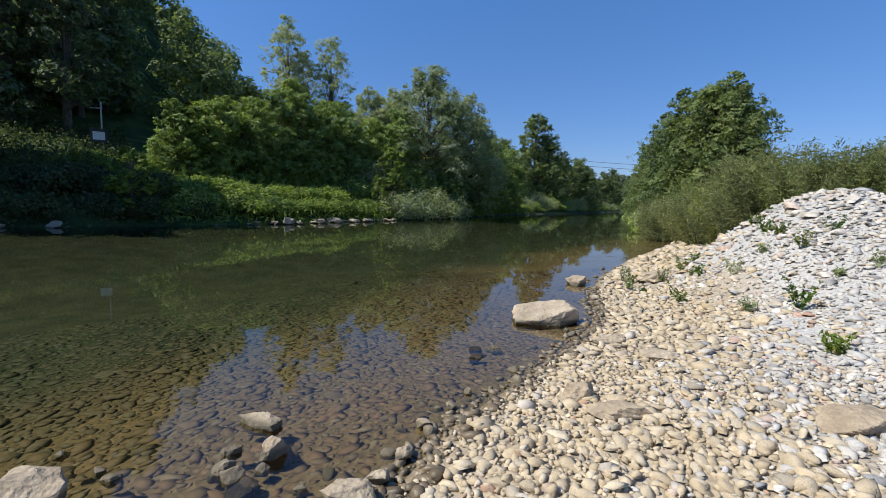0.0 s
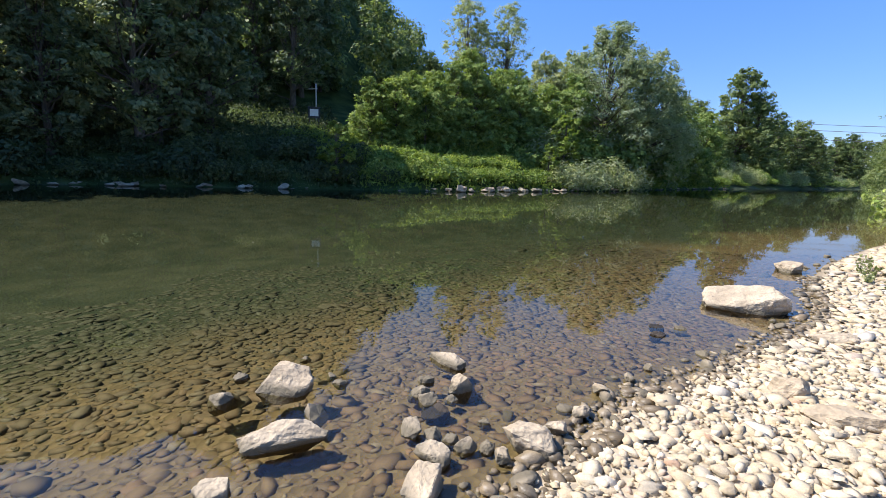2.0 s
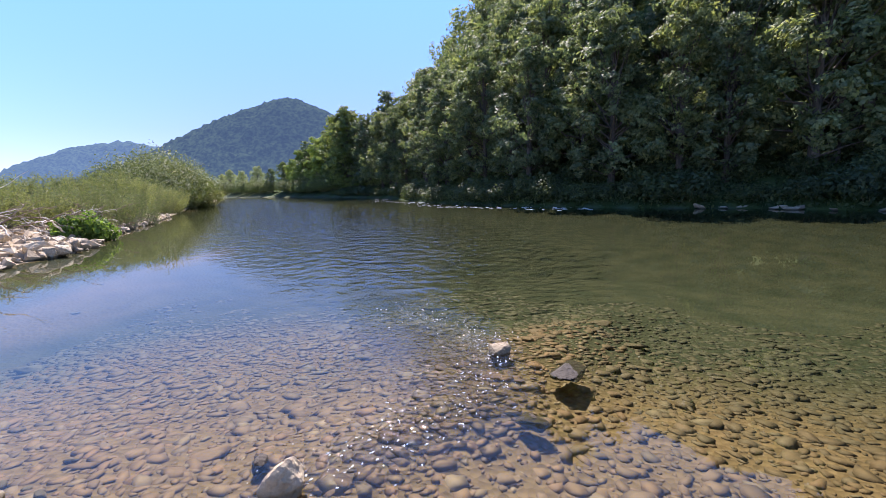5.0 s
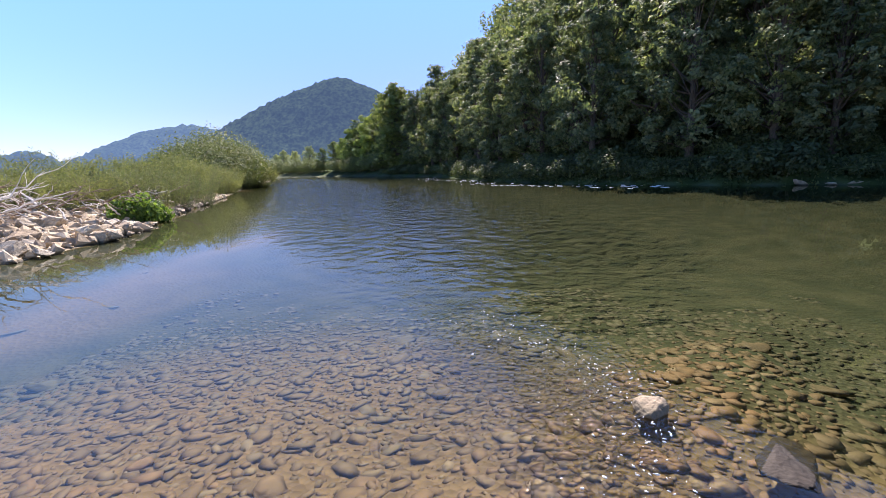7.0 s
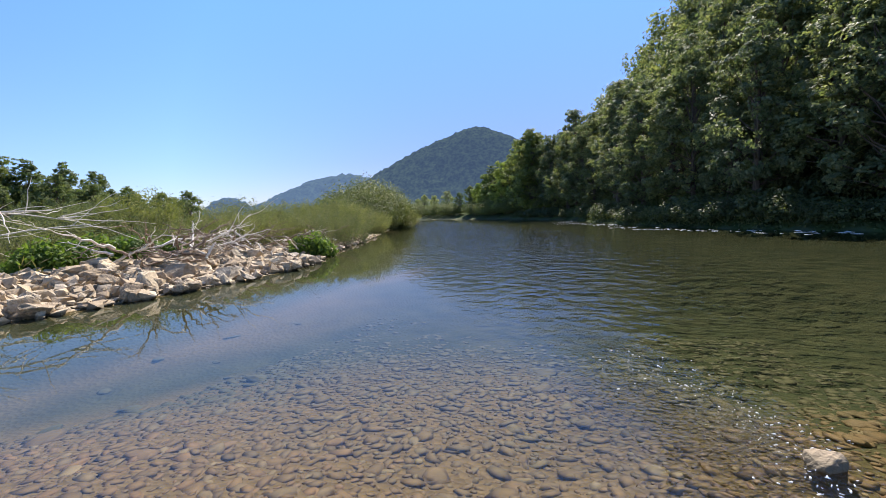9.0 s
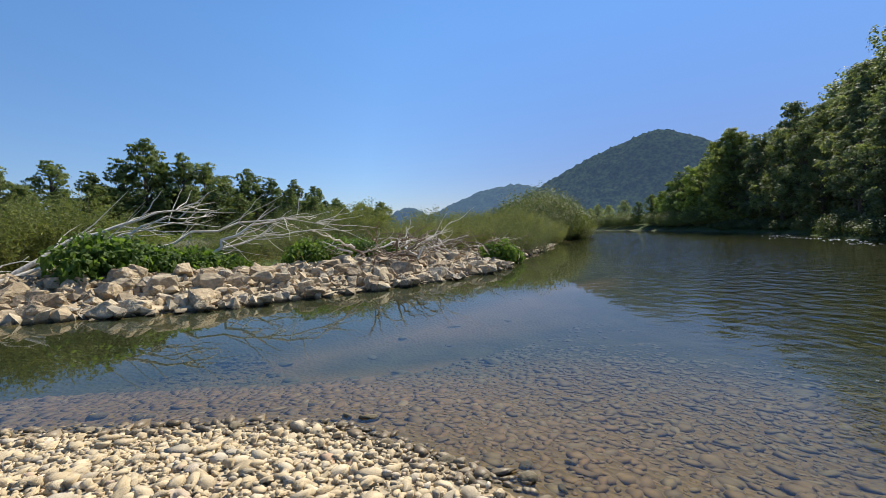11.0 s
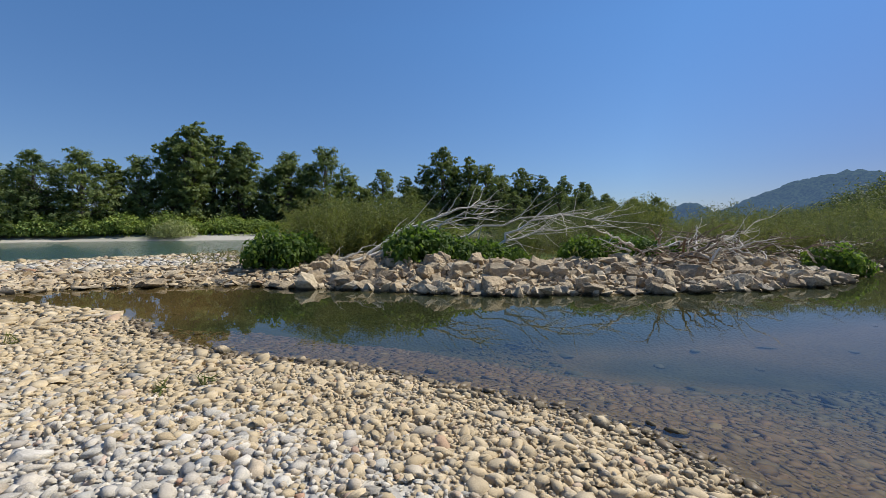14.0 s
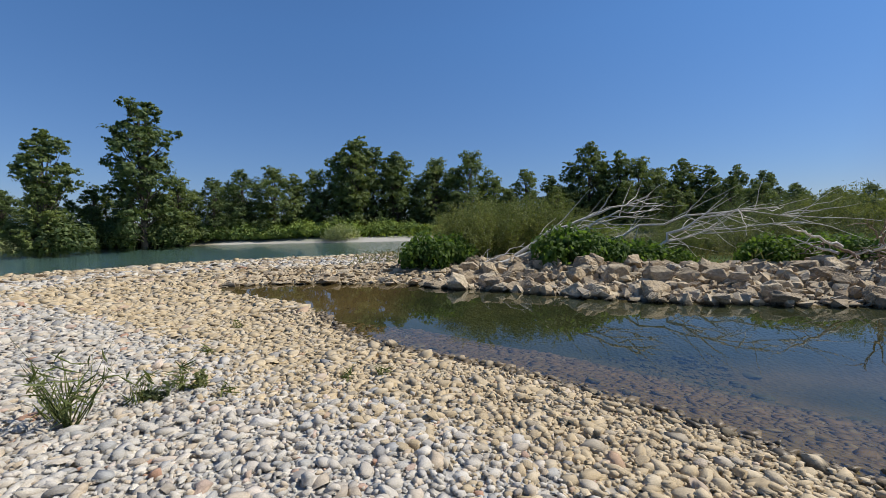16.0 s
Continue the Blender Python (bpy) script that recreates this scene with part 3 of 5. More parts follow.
# ---- far hills ----
def far_hill(name, label, distance, centre, half, top, flat, seed, step, mat):
    """A wooded hill far off: a rounded ridge with a canopy of crowns."""
    rng = np.random.default_rng(seed)
    across, up = np.arange(-half * 1.6, half * 1.6, step), np.arange(-half * 0.9, half * 0.9, step)
    gx, gy = np.meshgrid(across, up)
    x, y = gx.ravel(), gy.ravel()
    k = np.abs(x / half)
    h = top * np.maximum(np.exp(-np.power(k, flat)) - 0.12 * k, -0.3) * np.exp(-((y / (half * 0.5)) ** 2)) * (1 + 0.05 * lumps(x, y, half * 0.2, seed))
    h += rng.normal(0, step * 0.36, len(x)) + step * 0.3 * lumps(x, y, step * 2.3, seed + 1)
    a = radians(centre)
    px = -math.sin(a) * (distance + y) + math.cos(a) * -x
    py = math.cos(a) * (distance + y) - math.sin(a) * x
    nx = len(across)
    i = (np.arange(len(up) - 1)[:, None] * nx + np.arange(nx - 1)[None]).ravel()
    me = mesh_data(name, np.stack([px, py, h - 2], -1), np.stack([i, i + 1, i + nx + 1, i + nx], -1), mat)
    return tagged(new(name, me), label, "hill", kind="structure")


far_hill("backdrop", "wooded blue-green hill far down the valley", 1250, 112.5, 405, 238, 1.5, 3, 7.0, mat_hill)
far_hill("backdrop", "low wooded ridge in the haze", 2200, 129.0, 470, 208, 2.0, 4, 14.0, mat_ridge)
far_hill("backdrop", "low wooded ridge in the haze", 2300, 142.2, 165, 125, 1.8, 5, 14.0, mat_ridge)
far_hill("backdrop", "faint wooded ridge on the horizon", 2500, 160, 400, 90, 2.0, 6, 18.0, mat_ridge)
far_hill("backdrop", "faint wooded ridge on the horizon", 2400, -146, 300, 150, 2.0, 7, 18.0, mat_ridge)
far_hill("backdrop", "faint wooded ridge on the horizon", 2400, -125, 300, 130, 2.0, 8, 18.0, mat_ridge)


# ---- plants ----
def leaves(centres, normals, size, rng, narrow=0.5):
    """Folded leaves: four corners and two triangles each."""
    n = len(centres)
    side = np.cross(normals, rng.normal(size=(n, 3)))
    side /= np.linalg.norm(side, axis=1)[:, None] + 1e-9
    along = np.cross(normals, side)
    s = size[:, None]
    v = np.stack([centres - along * s, centres + side * s * narrow - normals * s * 0.12, centres + along * s, centres - side * s * narrow - normals * s * 0.12], 1)
    b = np.arange(n)[:, None] * 4
    f = np.concatenate([b + [0, 1, 2], b + [0, 2, 3]])
    return v.reshape(-1, 3), f


def tube(points, radii, sides=6):
    """A tapered tube along a line."""
    p, r = np.asarray(points, float), np.asarray(radii, float)
    d = np.gradient(p, axis=0)
    d /= np.linalg.norm(d, axis=1)[:, None] + 1e-9
    up = np.where(np.abs(d[:, 2:]) > 0.9, np.array([[1.0, 0, 0]]), np.array([[0, 0, 1.0]]))
    u = np.cross(d, up)
    u /= np.linalg.norm(u, axis=1)[:, None]
    w = np.cross(d, u)
    a = np.arange(sides) * 2 * math.pi / sides
    v = p[:, None] + r[:, None, None] * (np.cos(a)[None, :, None] * u[:, None] + np.sin(a)[None, :, None] * w[:, None])
    i = (np.arange(len(p) - 1)[:, None] * sides + np.arange(sides)[None])
    j = (np.arange(len(p) - 1)[:, None] * sides + (np.arange(sides)[None] + 1) % sides)
    f = np.stack([i, j, j + sides, i + sides], -1).reshape(-1, 4)
    return v.reshape(-1, 3), np.concatenate([f[:, :3], f[:, [0, 2, 3]]])


def join(pieces):
    vs, fs, base = [], [], 0
    for v, f in pieces:
        vs.append(v), fs.append(f + base)
        base += len(v)
    return np.concatenate(vs), np.concatenate(fs)


def bend(a, b, rng, wobble, n=5):
    k = np.linspace(0, 1, n)[:, None]
    p = np.asarray(a) * (1 - k) + np.asarray(b) * k
    return p + np.sin(k * math.pi) * rng.normal(0, wobble, 3) + np.concatenate([[[0, 0, 0]], rng.normal(0, wobble * 0.25, (n - 2, 3)), [[0, 0, 0]]])


def crown_shape(rng, tall, wide, base, lobes, top=1.0):
    """Centres and sizes of the leafy lobes of a crown."""
    out = []
    for i in range(lobes):
        k = (i + rng.uniform(0, 1)) / lobes
        z = base + (tall - base) * (0.06 + 0.86 * k)
        prof = math.sin(math.pi * min(0.96, 0.3 + 0.66 * k ** top)) ** 0.6
        a = i * 2.4 + rng.uniform(-0.5, 0.5)
        r = wide * prof * math.sqrt(rng.uniform(0.05, 0.95)) * 0.86
        out.append(((r * math.cos(a), r * math.sin(a), z + rng.normal(0, 0.04) * tall), wide * rng.uniform(0.17, 0.34) * (0.6 + 0.4 * prof)))
    out.append(((0, 0, tall - wide * 0.22), wide * 0.25))
    return out


def tree_meshes(seed, tall, wide, base, lobes, per_lobe, leaf, mat, narrow=0.55, top=1.0, droop=0.0, trunk=None):
    rng = np.random.default_rng(seed)
    shape = crown_shape(rng, tall, wide, base, lobes, top)
    thick = trunk or tall * 0.018
    lean = rng.normal(0, tall * 0.02, 2)
    axis_pts = [(lean[0] * k * k, lean[1] * k * k, -0.4 + k * (tall * 0.93 + 0.4)) for k in np.linspace(0, 1, 7)]
    wood = [tube(axis_pts, thick * np.array([1.35, 1.0, 0.85, 0.65, 0.45, 0.28, 0.1]), 7)]
    cs, ns, sz = [], [], []
    for (cx, cy, cz), r in shape:
        start = max(0.15, (cz - base * 0.2) * rng.uniform(0.55, 0.75)) / tall
        wood.append(tube(bend((0, 0, start * tall), (cx, cy, cz), rng, r * 0.15), np.linspace(thick * 0.32, thick * 0.05, 5), 4))
        n = int(per_lobe * (0.6 + rng.uniform(0, 0.8)))
        # sprays: small clusters over the lobe's outside, with gaps between
        m = max(6, n // 14)
        d = rng.normal(size=(m, 3))
        d[:, 2] += 0.25
        d /= np.linalg.norm(d, axis=1)[:, None]
        hub = np.array([cx, cy, cz]) + d * r * rng.uniform(0.65, 1.18, (m, 1)) * np.array([1, 1, 0.85])
        hub[:, 2] -= droop * r * rng.uniform(0, 1, m)
        w = rng.integers(0, m, n)
        p = hub[w] + rng.normal(0, r * 0.16, (n, 3)) * np.array([1, 1, 0.6 + droop])
        q = d[w] + rng.normal(0, 0.36, (n, 3)) + np.array([0, 0, 0.3])
        cs.append(p), ns.append(q / np.linalg.norm(q, axis=1)[:, None]), sz.append(leaf * rng.uniform(0.6, 1.3, n))
    v, f = leaves(np.concatenate(cs), np.concatenate(ns), np.concatenate(sz), rng, narrow)
    tv, tf = join(wood)
    return mesh_data("trunk", tv, tf, mat_bark), mesh_data("crown", v, f, mat, False)


def make_tree(meshes, label, name="tree", group=""):
    ob = thing(name, label, "tree", group=group)
    part("trunk", meshes[0], ob)
    part("crown", meshes[1], ob)
    return ob


def plant(ob, x, y, size=1.0, turn=0.0, sink=0.1, label="", tall=1.0):
    ob2 = copy_thing(ob, Matrix.Translation((x, y, height_at(x, y) - sink)) @ Matrix.Rotation(turn, 4, "Z"))
    ob2.scale = (size, size, size * tall)
    if label:
        ob2["label"] = label
    return ob2


KINDS = {
    "broad": (tree_meshes(11, 12, 4.8, 0.2, 56, 340, 0.16, mat_leaf, 0.6), "broadleaf tree with a full green crown"),
    "broad_b": (tree_meshes(12, 13.5, 4.2, 0.2, 56, 340, 0.16, mat_leaf, 0.6), "broadleaf tree with a tall uneven crown"),
    "dark": (tree_meshes(13, 15, 4.0, 0.6, 46, 300, 0.155, mat_leaf_dark, 0.6), "tall dark-leaved tree on the wooded bank"),
    "dark_b": (tree_meshes(14, 16, 3.6, 1.5, 46, 290, 0.155, mat_leaf_dark, 0.6), "tall dark-leaved tree with a bare lower trunk"),
    "willow": (tree_meshes(15, 14, 5.2, 0.4, 70, 250, 0.19, mat_leaf_grey, 0.34, droop=0.15), "grey-green willow tree with a feathery crown"),
    "poplar": (tree_meshes(16, 14.5, 3.1, 2.0, 66, 230, 0.1, mat_leaf_grey, 0.5, top=1.5, trunk=0.14), "slender grey-green poplar with an airy crown"),
    "bright": (tree_meshes(17, 6, 2.2, 0.2, 24, 130, 0.14, mat_leaf_bright, 0.62), "young bright-green tree in full sun"),
    "far": (tree_meshes(18, 14, 5.4, 0.4, 60, 200, 0.185, mat_leaf_far, 0.62), "tall broadleaf tree on the far bank"),
    "far_b": (tree_meshes(19, 15, 4.6, 0.4, 60, 195, 0.185, mat_leaf_far, 0.62), "tall dark broadleaf tree on the far bank"),
    "far_c": (tree_meshes(20, 14, 4.0, 0.4, 56, 195, 0.185, mat_leaf_far, 0.62), "slim broadleaf tree on the far bank"),
    "alder": (tree_meshes(47, 13, 4.5, 0.2, 90, 230, 0.13, mat_leaf_far, 0.6), "dark-green riverside tree with upright leafy lobes"),
    "far_tall": (tree_meshes(45, 24, 5.6, 2.0, 84, 210, 0.26, mat_leaf_far, 0.6, top=1.9, trunk=0.42), "very tall broadleaf tree with a ragged crown"),
    "far_round": (tree_meshes(46, 19, 4.6, 9.0, 40, 190, 0.24, mat_leaf_far, 0.6, top=1.2, trunk=0.3), "tall tree with a rounded crown on a bare trunk"),
}
stock = {}
for key, (meshes, label) in KINDS.items():
    stock[key] = make_tree(meshes, label, name="tree")


def grove(keys, spots, rng, size=(0.85, 1.15), label=""):
    for x, y, *more in spots:
        key = keys[int(rng.integers(len(keys)))]
        s = more[0] if more else rng.uniform(*size)
        plant(stock[key], x, y, s, rng.uniform(0, 6.28), label=label, tall=rng.uniform(0.92, 1.08))


rng = np.random.default_rng(5)


def polar(yaw, d):
    return -math.sin(radians(yaw)) * d, math.cos(radians(yaw)) * d


GLADE = [(*polar(35.2, 25.0), 2.5), (*polar(35, 37), 6.0), (*polar(32.5, 36), 5.5), (*polar(36.5, 34.5), 5.4), (*polar(33.5, 35), 5.4)]


def off_glade(spots, tall):
    """Leaves out the trees that would shade the sunny slope round the notice board."""
    kept = []
    for x, y in spots:
        top = height_at(x, y) + tall
        c, s = math.sin(radians(SUN_YAW)), -math.cos(radians(SUN_YAW))
        shaded = [1 for gx, gy, gz in GLADE if 0 < (gx - x) * c + (gy - y) * s < (top - gz) / math.tan(radians(SUN_UP)) and abs((gy - y) * c - (gx - x) * s) < 1.6]
        if not shaded:
            kept.append((x, y))
    return kept


def along_bank(a, b, step, inset, jitter):
    """Spots along the opposite bank between two distances along its line."""
    pts = np.array(OPPOSITE[:17], float)
    seg = np.linalg.norm(np.diff(pts, axis=0), axis=1)
    run = np.concatenate([[0], np.cumsum(seg)])
    spots = []
    for s in np.arange(a, b, step):
        s += rng.uniform(-jitter, jitter)
        x, y = np.interp(s, run, pts[:, 0]), np.interp(s, run, pts[:, 1])
        x2, y2 = np.interp(s + 1, run, pts[:, 0]), np.interp(s + 1, run, pts[:, 1])
        d = inset + rng.uniform(-jitter, jitter) * 0.5
        nx, ny = (y2 - y), -(x2 - x)
        spots.append((x + nx * d, y + ny * d))
    return spots


def bush_meshes(seed, wide, tall, count, leaf, mat, narrow=0.6, lobes=12):
    """A leafy mound on short stems."""
    rng = np.random.default_rng(seed)
    cs, ns, sz, wood = [], [], [], []
    for i in range(lobes):
        a, r = i * 2.4, wide * math.sqrt((i + 0.5) / lobes) * 0.85
        top = tall * (1.02 - 0.55 * (r / wide) ** 2) * rng.uniform(0.75, 1.05)
        c = np.array([r * math.cos(a), r * math.sin(a), top * 0.55])
        wood.append(tube(bend((c[0] * 0.3, c[1] * 0.3, -0.15), c + [0, 0, top * 0.25], rng, 0.08), np.linspace(0.03, 0.008, 5), 4))
        n = count // lobes
        d = rng.normal(size=(n, 3))
        d /= np.linalg.norm(d, axis=1)[:, None]
        p = c + d * np.array([wide * 0.36, wide * 0.36, top * 0.5]) * rng.uniform(0.55, 1.1, (n, 1))
        p[:, 2] = np.abs(p[:, 2])
        q = d * 0.7 + rng.normal(0, 0.5, (n, 3)) + np.array([0, 0, 0.5])
        cs.append(p), ns.append(q / np.linalg.norm(q, axis=1)[:, None]), sz.append(leaf * rng.uniform(0.6, 1.3, n))
    v, f = leaves(np.concatenate(cs), np.concatenate(ns), np.concatenate(sz), rng, narrow)
    return mesh_data("wood", *join(wood), mat_twig), mesh_data("foliage", v, f, mat, False)


def osier_meshes(seed, wide, tall, stems, per, leaf, mat):
    """A thicket of thin upright willow rods with narrow leaves."""
    rng = np.random.default_rng(seed)
    wood, cs, ns, sz = [], [], [], []
    for i in range(stems):
        a, k = rng.uniform(0, 6.28), math.sqrt(rng.uniform(0, 1))
        foot = np.array([math.cos(a), math.sin(a), 0]) * wide * 0.55 * k
        h = tall * rng.uniform(0.55, 1.1) * (1 - 0.3 * k)
        tip = foot + np.array([math.cos(a) * wide * 0.5 * k + rng.normal(0, 0.2), math.sin(a) * wide * 0.5 * k + rng.normal(0, 0.2), h])
        line = bend(foot - [0, 0, 0.1], tip, rng, 0.1, 6)
        wood.append(tube(line, np.linspace(0.014, 0.003, 6), 3))
        t = rng.uniform(0.12, 1, per)
        p = np.stack([np.interp(t, np.linspace(0, 1, 6), line[:, j]) for j in range(3)], -1) + rng.normal(0, 0.09, (per, 3))
        q = rng.normal(size=(per, 3))
        cs.append(p), ns.append(q / np.linalg.norm(q, axis=1)[:, None]), sz.append(leaf * rng.uniform(0.6, 1.3, per))
    v, f = leaves(np.concatenate(cs), np.concatenate(ns), np.concatenate(sz), rng, 0.22)
    return mesh_data("wood", *join(wood), mat_twig), mesh_data("foliage", v, f, mat, False)


def make_bush(meshes, label, name="bush", category="bush"):
    ob = thing(name, label, category)
    part("wood", meshes[0], ob)
    part("foliage", meshes[1], ob)
    return ob


stock["bush"] = make_bush(bush_meshes(21, 1.6, 1.9, 1700, 0.125, mat_leaf), "dense green bush on the river bank")
stock["bush_dark"] = make_bush(bush_meshes(22, 1.7, 1.7, 2200, 0.1, mat_leaf_shade_tint), "bush on the bank with shade put into its leaf colour")
stock["vine"] = make_bush(bush_meshes(23, 1.9, 1.15, 2200, 0.1, mat_leaf_bright, lobes=16), "low sunlit mound of climbing weeds")
stock["bush_grey"] = make_bush(bush_meshes(24, 2.0, 2.6, 1500, 0.15, mat_leaf_grey, 0.3), "rounded grey-green willow bush")
stock["bush_far"] = make_bush(bush_meshes(31, 2.9, 4.6, 5200, 0.21, mat_leaf_far, 0.6, 30), "large dark-green bush on the far bank")
stock["knotweed"] = make_bush(bush_meshes(25, 1.1, 1.0, 2400, 0.085, mat_leaf_knot, 0.65, 16), "lush dark-green knotweed clump among the stones", name="shrub", category="shrub")
stock["thicket"] = make_bush(bush_meshes(30, 2.7, 4.4, 4200, 0.2, mat_leaf, 0.62, 26), "rounded leafy thicket on the opposite bank")
stock["willow_mound"] = make_bush(bush_meshes(29, 4.0, 4.7, 15000, 0.11, mat_leaf_mound, 0.45, 44), "large rounded willow mound at the tip of the spit")
stock["osier"] = make_bush(osier_meshes(26, 1.7, 2.6, 115, 170, 0.062, mat_leaf_olive), "olive willow thicket of thin upright rods", name="willow_shrub", category="shrub")
stock["osier_b"] = make_bush(osier_meshes(27, 1.9, 2.2, 110, 165, 0.062, mat_leaf_osier), "grey-green willow thicket with feathery rods", name="willow_shrub", category="shrub")
stock["osier_thin"] = make_bush(osier_meshes(28, 1.6, 1.9, 60, 60, 0.05, mat_leaf_osier), "sparse dry willow scrub", name="willow_shrub", category="shrub")

# -- across the river: shaded wood, from the sign's slope to the bend --
for inset, step, small, large in ((3.0, 3.4, 0.45, 0.85), (7.0, 4.2, 0.75, 1.05), (12.0, 5.0, 0.85, 1.15)):
    grove(["dark", "dark_b", "dark"], off_glade(along_bank(217, 296, step, inset, 1.2), 14 * large), rng, (small, large))
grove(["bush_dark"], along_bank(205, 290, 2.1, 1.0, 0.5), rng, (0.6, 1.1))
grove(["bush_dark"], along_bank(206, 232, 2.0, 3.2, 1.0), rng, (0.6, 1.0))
grove(["dark", "dark_b"], off_glade([polar(y, d) for y, d in ((40, 42), (43, 38), (46, 36), (49, 33), (44, 45), (48, 41), (52, 36), (54, 31), (39, 48), (37, 50), (42, 52), (46, 55), (50, 58), (54, 60), (47, 48), (52, 50), (56, 52))], 13), rng, (0.8, 1.0))
# -- sunlit trees and bushes upstream of the sign --
grove(["bright"], [(*polar(y, d), s) for y, d, s in ((29.6, 33, 0.8), (24.2, 34, 0.75))], rng)
grove(["broad", "broad_b"], [(*polar(y, d), s) for y, d, s in ((31, 33, 0.36), (27.8, 33.5, 0.46), (26, 34.5, 0.42), (22.4, 35, 0.45), (20.5, 36, 0.5), (18, 37, 0.52), (15.5, 38, 0.5), (12.5, 40, 0.55), (9.5, 42, 0.62), (6.0, 44, 0.6), (19, 40, 0.65), (14, 42, 0.62), (23, 38, 0.5), (-5.5, 60, 0.85), (-8, 66, 0.7))], rng)
grove(["thicket"], [(*polar(y, d), s) for y, d, s in ((29.8, 35, 0.8), (26.5, 36, 0.95), (22.8, 36.5, 0.85), (19.5, 37, 0.65), (16.2, 38.5, 0.9), (12.2, 40.5, 0.75), (9.3, 42, 1.0), (4.5, 44, 0.9), (1, 47, 1.1), (-2.5, 52, 1.2), (-6, 62, 1.2), (24.5, 40, 1.2), (18.2, 43, 1.2), (13, 45, 1.25))], rng)
grove(["poplar"], [(*polar(y, d), s) for y, d, s in ((19.2, 52, 1.04), (17.6, 54, 0.8), (14.4, 52, 0.98))], rng)
grove(["willow"], [(*polar(y, d), s) for y, d, s in ((2.3, 47, 1.05), (-1.5, 50, 0.97), (9.5, 50, 0.72), (6.0, 54, 0.8), (-3.8, 54, 0.75))], rng)
grove(["bright"], [(*polar(y, d), s) for y, d, s in ((6.8, 39, 0.9), (35.2, 26.3, 0.62), (8.5, 36, 0.5))], rng)
grove(["bush_grey"], [(*polar(y, d), s) for y, d, s in ((7.0, 36, 0.8), (4.0, 38, 1.0), (1.5, 41, 1.1), (-1, 44, 1.0), (5.5, 36.5, 0.9))], rng)
grove(["vine", "vine", "bush"], along_bank(194, 207, 1.3, 1.5, 0.5), rng, (0.6, 0.95))
grove(["vine"], along_bank(193, 208, 1.6, 3.4, 0.9), rng, (0.8, 1.1))
grove(["bush", "vine"], along_bank(150, 194, 2.6, 1.6, 0.8), rng, (0.6, 0.95))
grove(["bush", "bush_grey"], along_bank(100, 192, 3.2, 4.0, 1.2), rng, (0.9, 1.4))
grove(["vine"], [polar(y, d) for y, d in ((37, 34), (35.5, 35), (34, 36), (32.5, 37), (40, 34), (38.5, 35.5), (31, 38), (33, 33), (36, 32))], rng, (0.55, 0.8))
grove(["far", "far_b"], [(*polar(-11.2, 92), 1.1), (*polar(-12.8, 95), 1.05), (*polar(-16.5, 110), 0.85), (*polar(-18, 112), 0.7), (*polar(-14.5, 115), 0.7), (*polar(-9.5, 85), 0.5), (*polar(-20.5, 150), 0.8), (*polar(-22.5, 170), 0.9), (*polar(-21.5, 160), 0.8)], rng)
grove(["far", "far_b"], along_bank(40, 150, 7, 6, 2.5), rng, (0.5, 0.75))
grove(["bush", "vine", "bush_grey"], along_bank(70, 152, 2.6, 1.4, 0.9), rng, (0.7, 1.2))
# -- downstream bend and its low willows --
grove(["bush_grey", "willow"], [(*polar(y, d), s) for y, d, s in ((110.5, 112, 0.45), (108.5, 104, 0.6))], rng)

grove(["willow_mound"], along_bank(292, 372, 6.0, 2.5, 1.2), rng, (0.6, 0.95))
grove(["bush_grey", "willow"], along_bank(300, 374, 7.0, 6, 1.5), rng, (0.4, 0.5))

grove(["far_b", "broad_b", "far_c"], [(*p, s) for a, s in ((286, 0.95), (290, 0.94), (294, 0.9), (298, 0.86), (302, 0.81), (306, 0.76), (310, 0.7), (314, 0.62), (318, 0.54), (323, 0.47), (328, 0.4)) for p in along_bank(a, a + 1, 2, 3, 1.0) + along_bank(a, a + 1, 2, 9, 1.5)], rng)

# -- gravel bar side: tall trees and willow thicket --
grove(["alder"], [(*polar(y, d), s) for y, d, s in ((-24.9, 58, 0.7), (-26.7, 52, 0.9), (-28.2, 50, 0.98), (-30, 48, 1.02), (-31.3, 47, 1.0), (-32.8, 46, 0.85), (-34.2, 45, 0.6), (-24, 66, 0.65), (-23.3, 80, 0.6), (-29, 55, 1.0), (-31.6, 54, 0.95))], rng)
grove(["bush_grey", "bush"], [polar(y, d) for y, d in ((-23.2, 75), (-23.8, 62), (-24.5, 50), (-25.2, 42), (-26, 36), (-26.8, 33), (-28, 34), (-30, 36))], rng, (0.8, 1.2))
grove(["osier", "osier_b"], [polar(y, d) for y, d in ((-27.5, 27), (-29, 25), (-30.5, 24), (-29.5, 28), (-32, 22), (-33.5, 20), (-35, 18.5), (-34, 23), (-36.5, 17.5), (-38, 17), (-37, 21), (-39.5, 16.5), (-31.5, 27))], rng, (1.0, 1.35))
grove(["osier", "osier_b"], [polar(y, d) for y, d in ((-41, 17), (-40, 20), (-42.5, 17), (-44, 16.5), (-46, 16), (-43, 20), (-48, 16), (-51, 16))], rng, (0.9, 1.15))

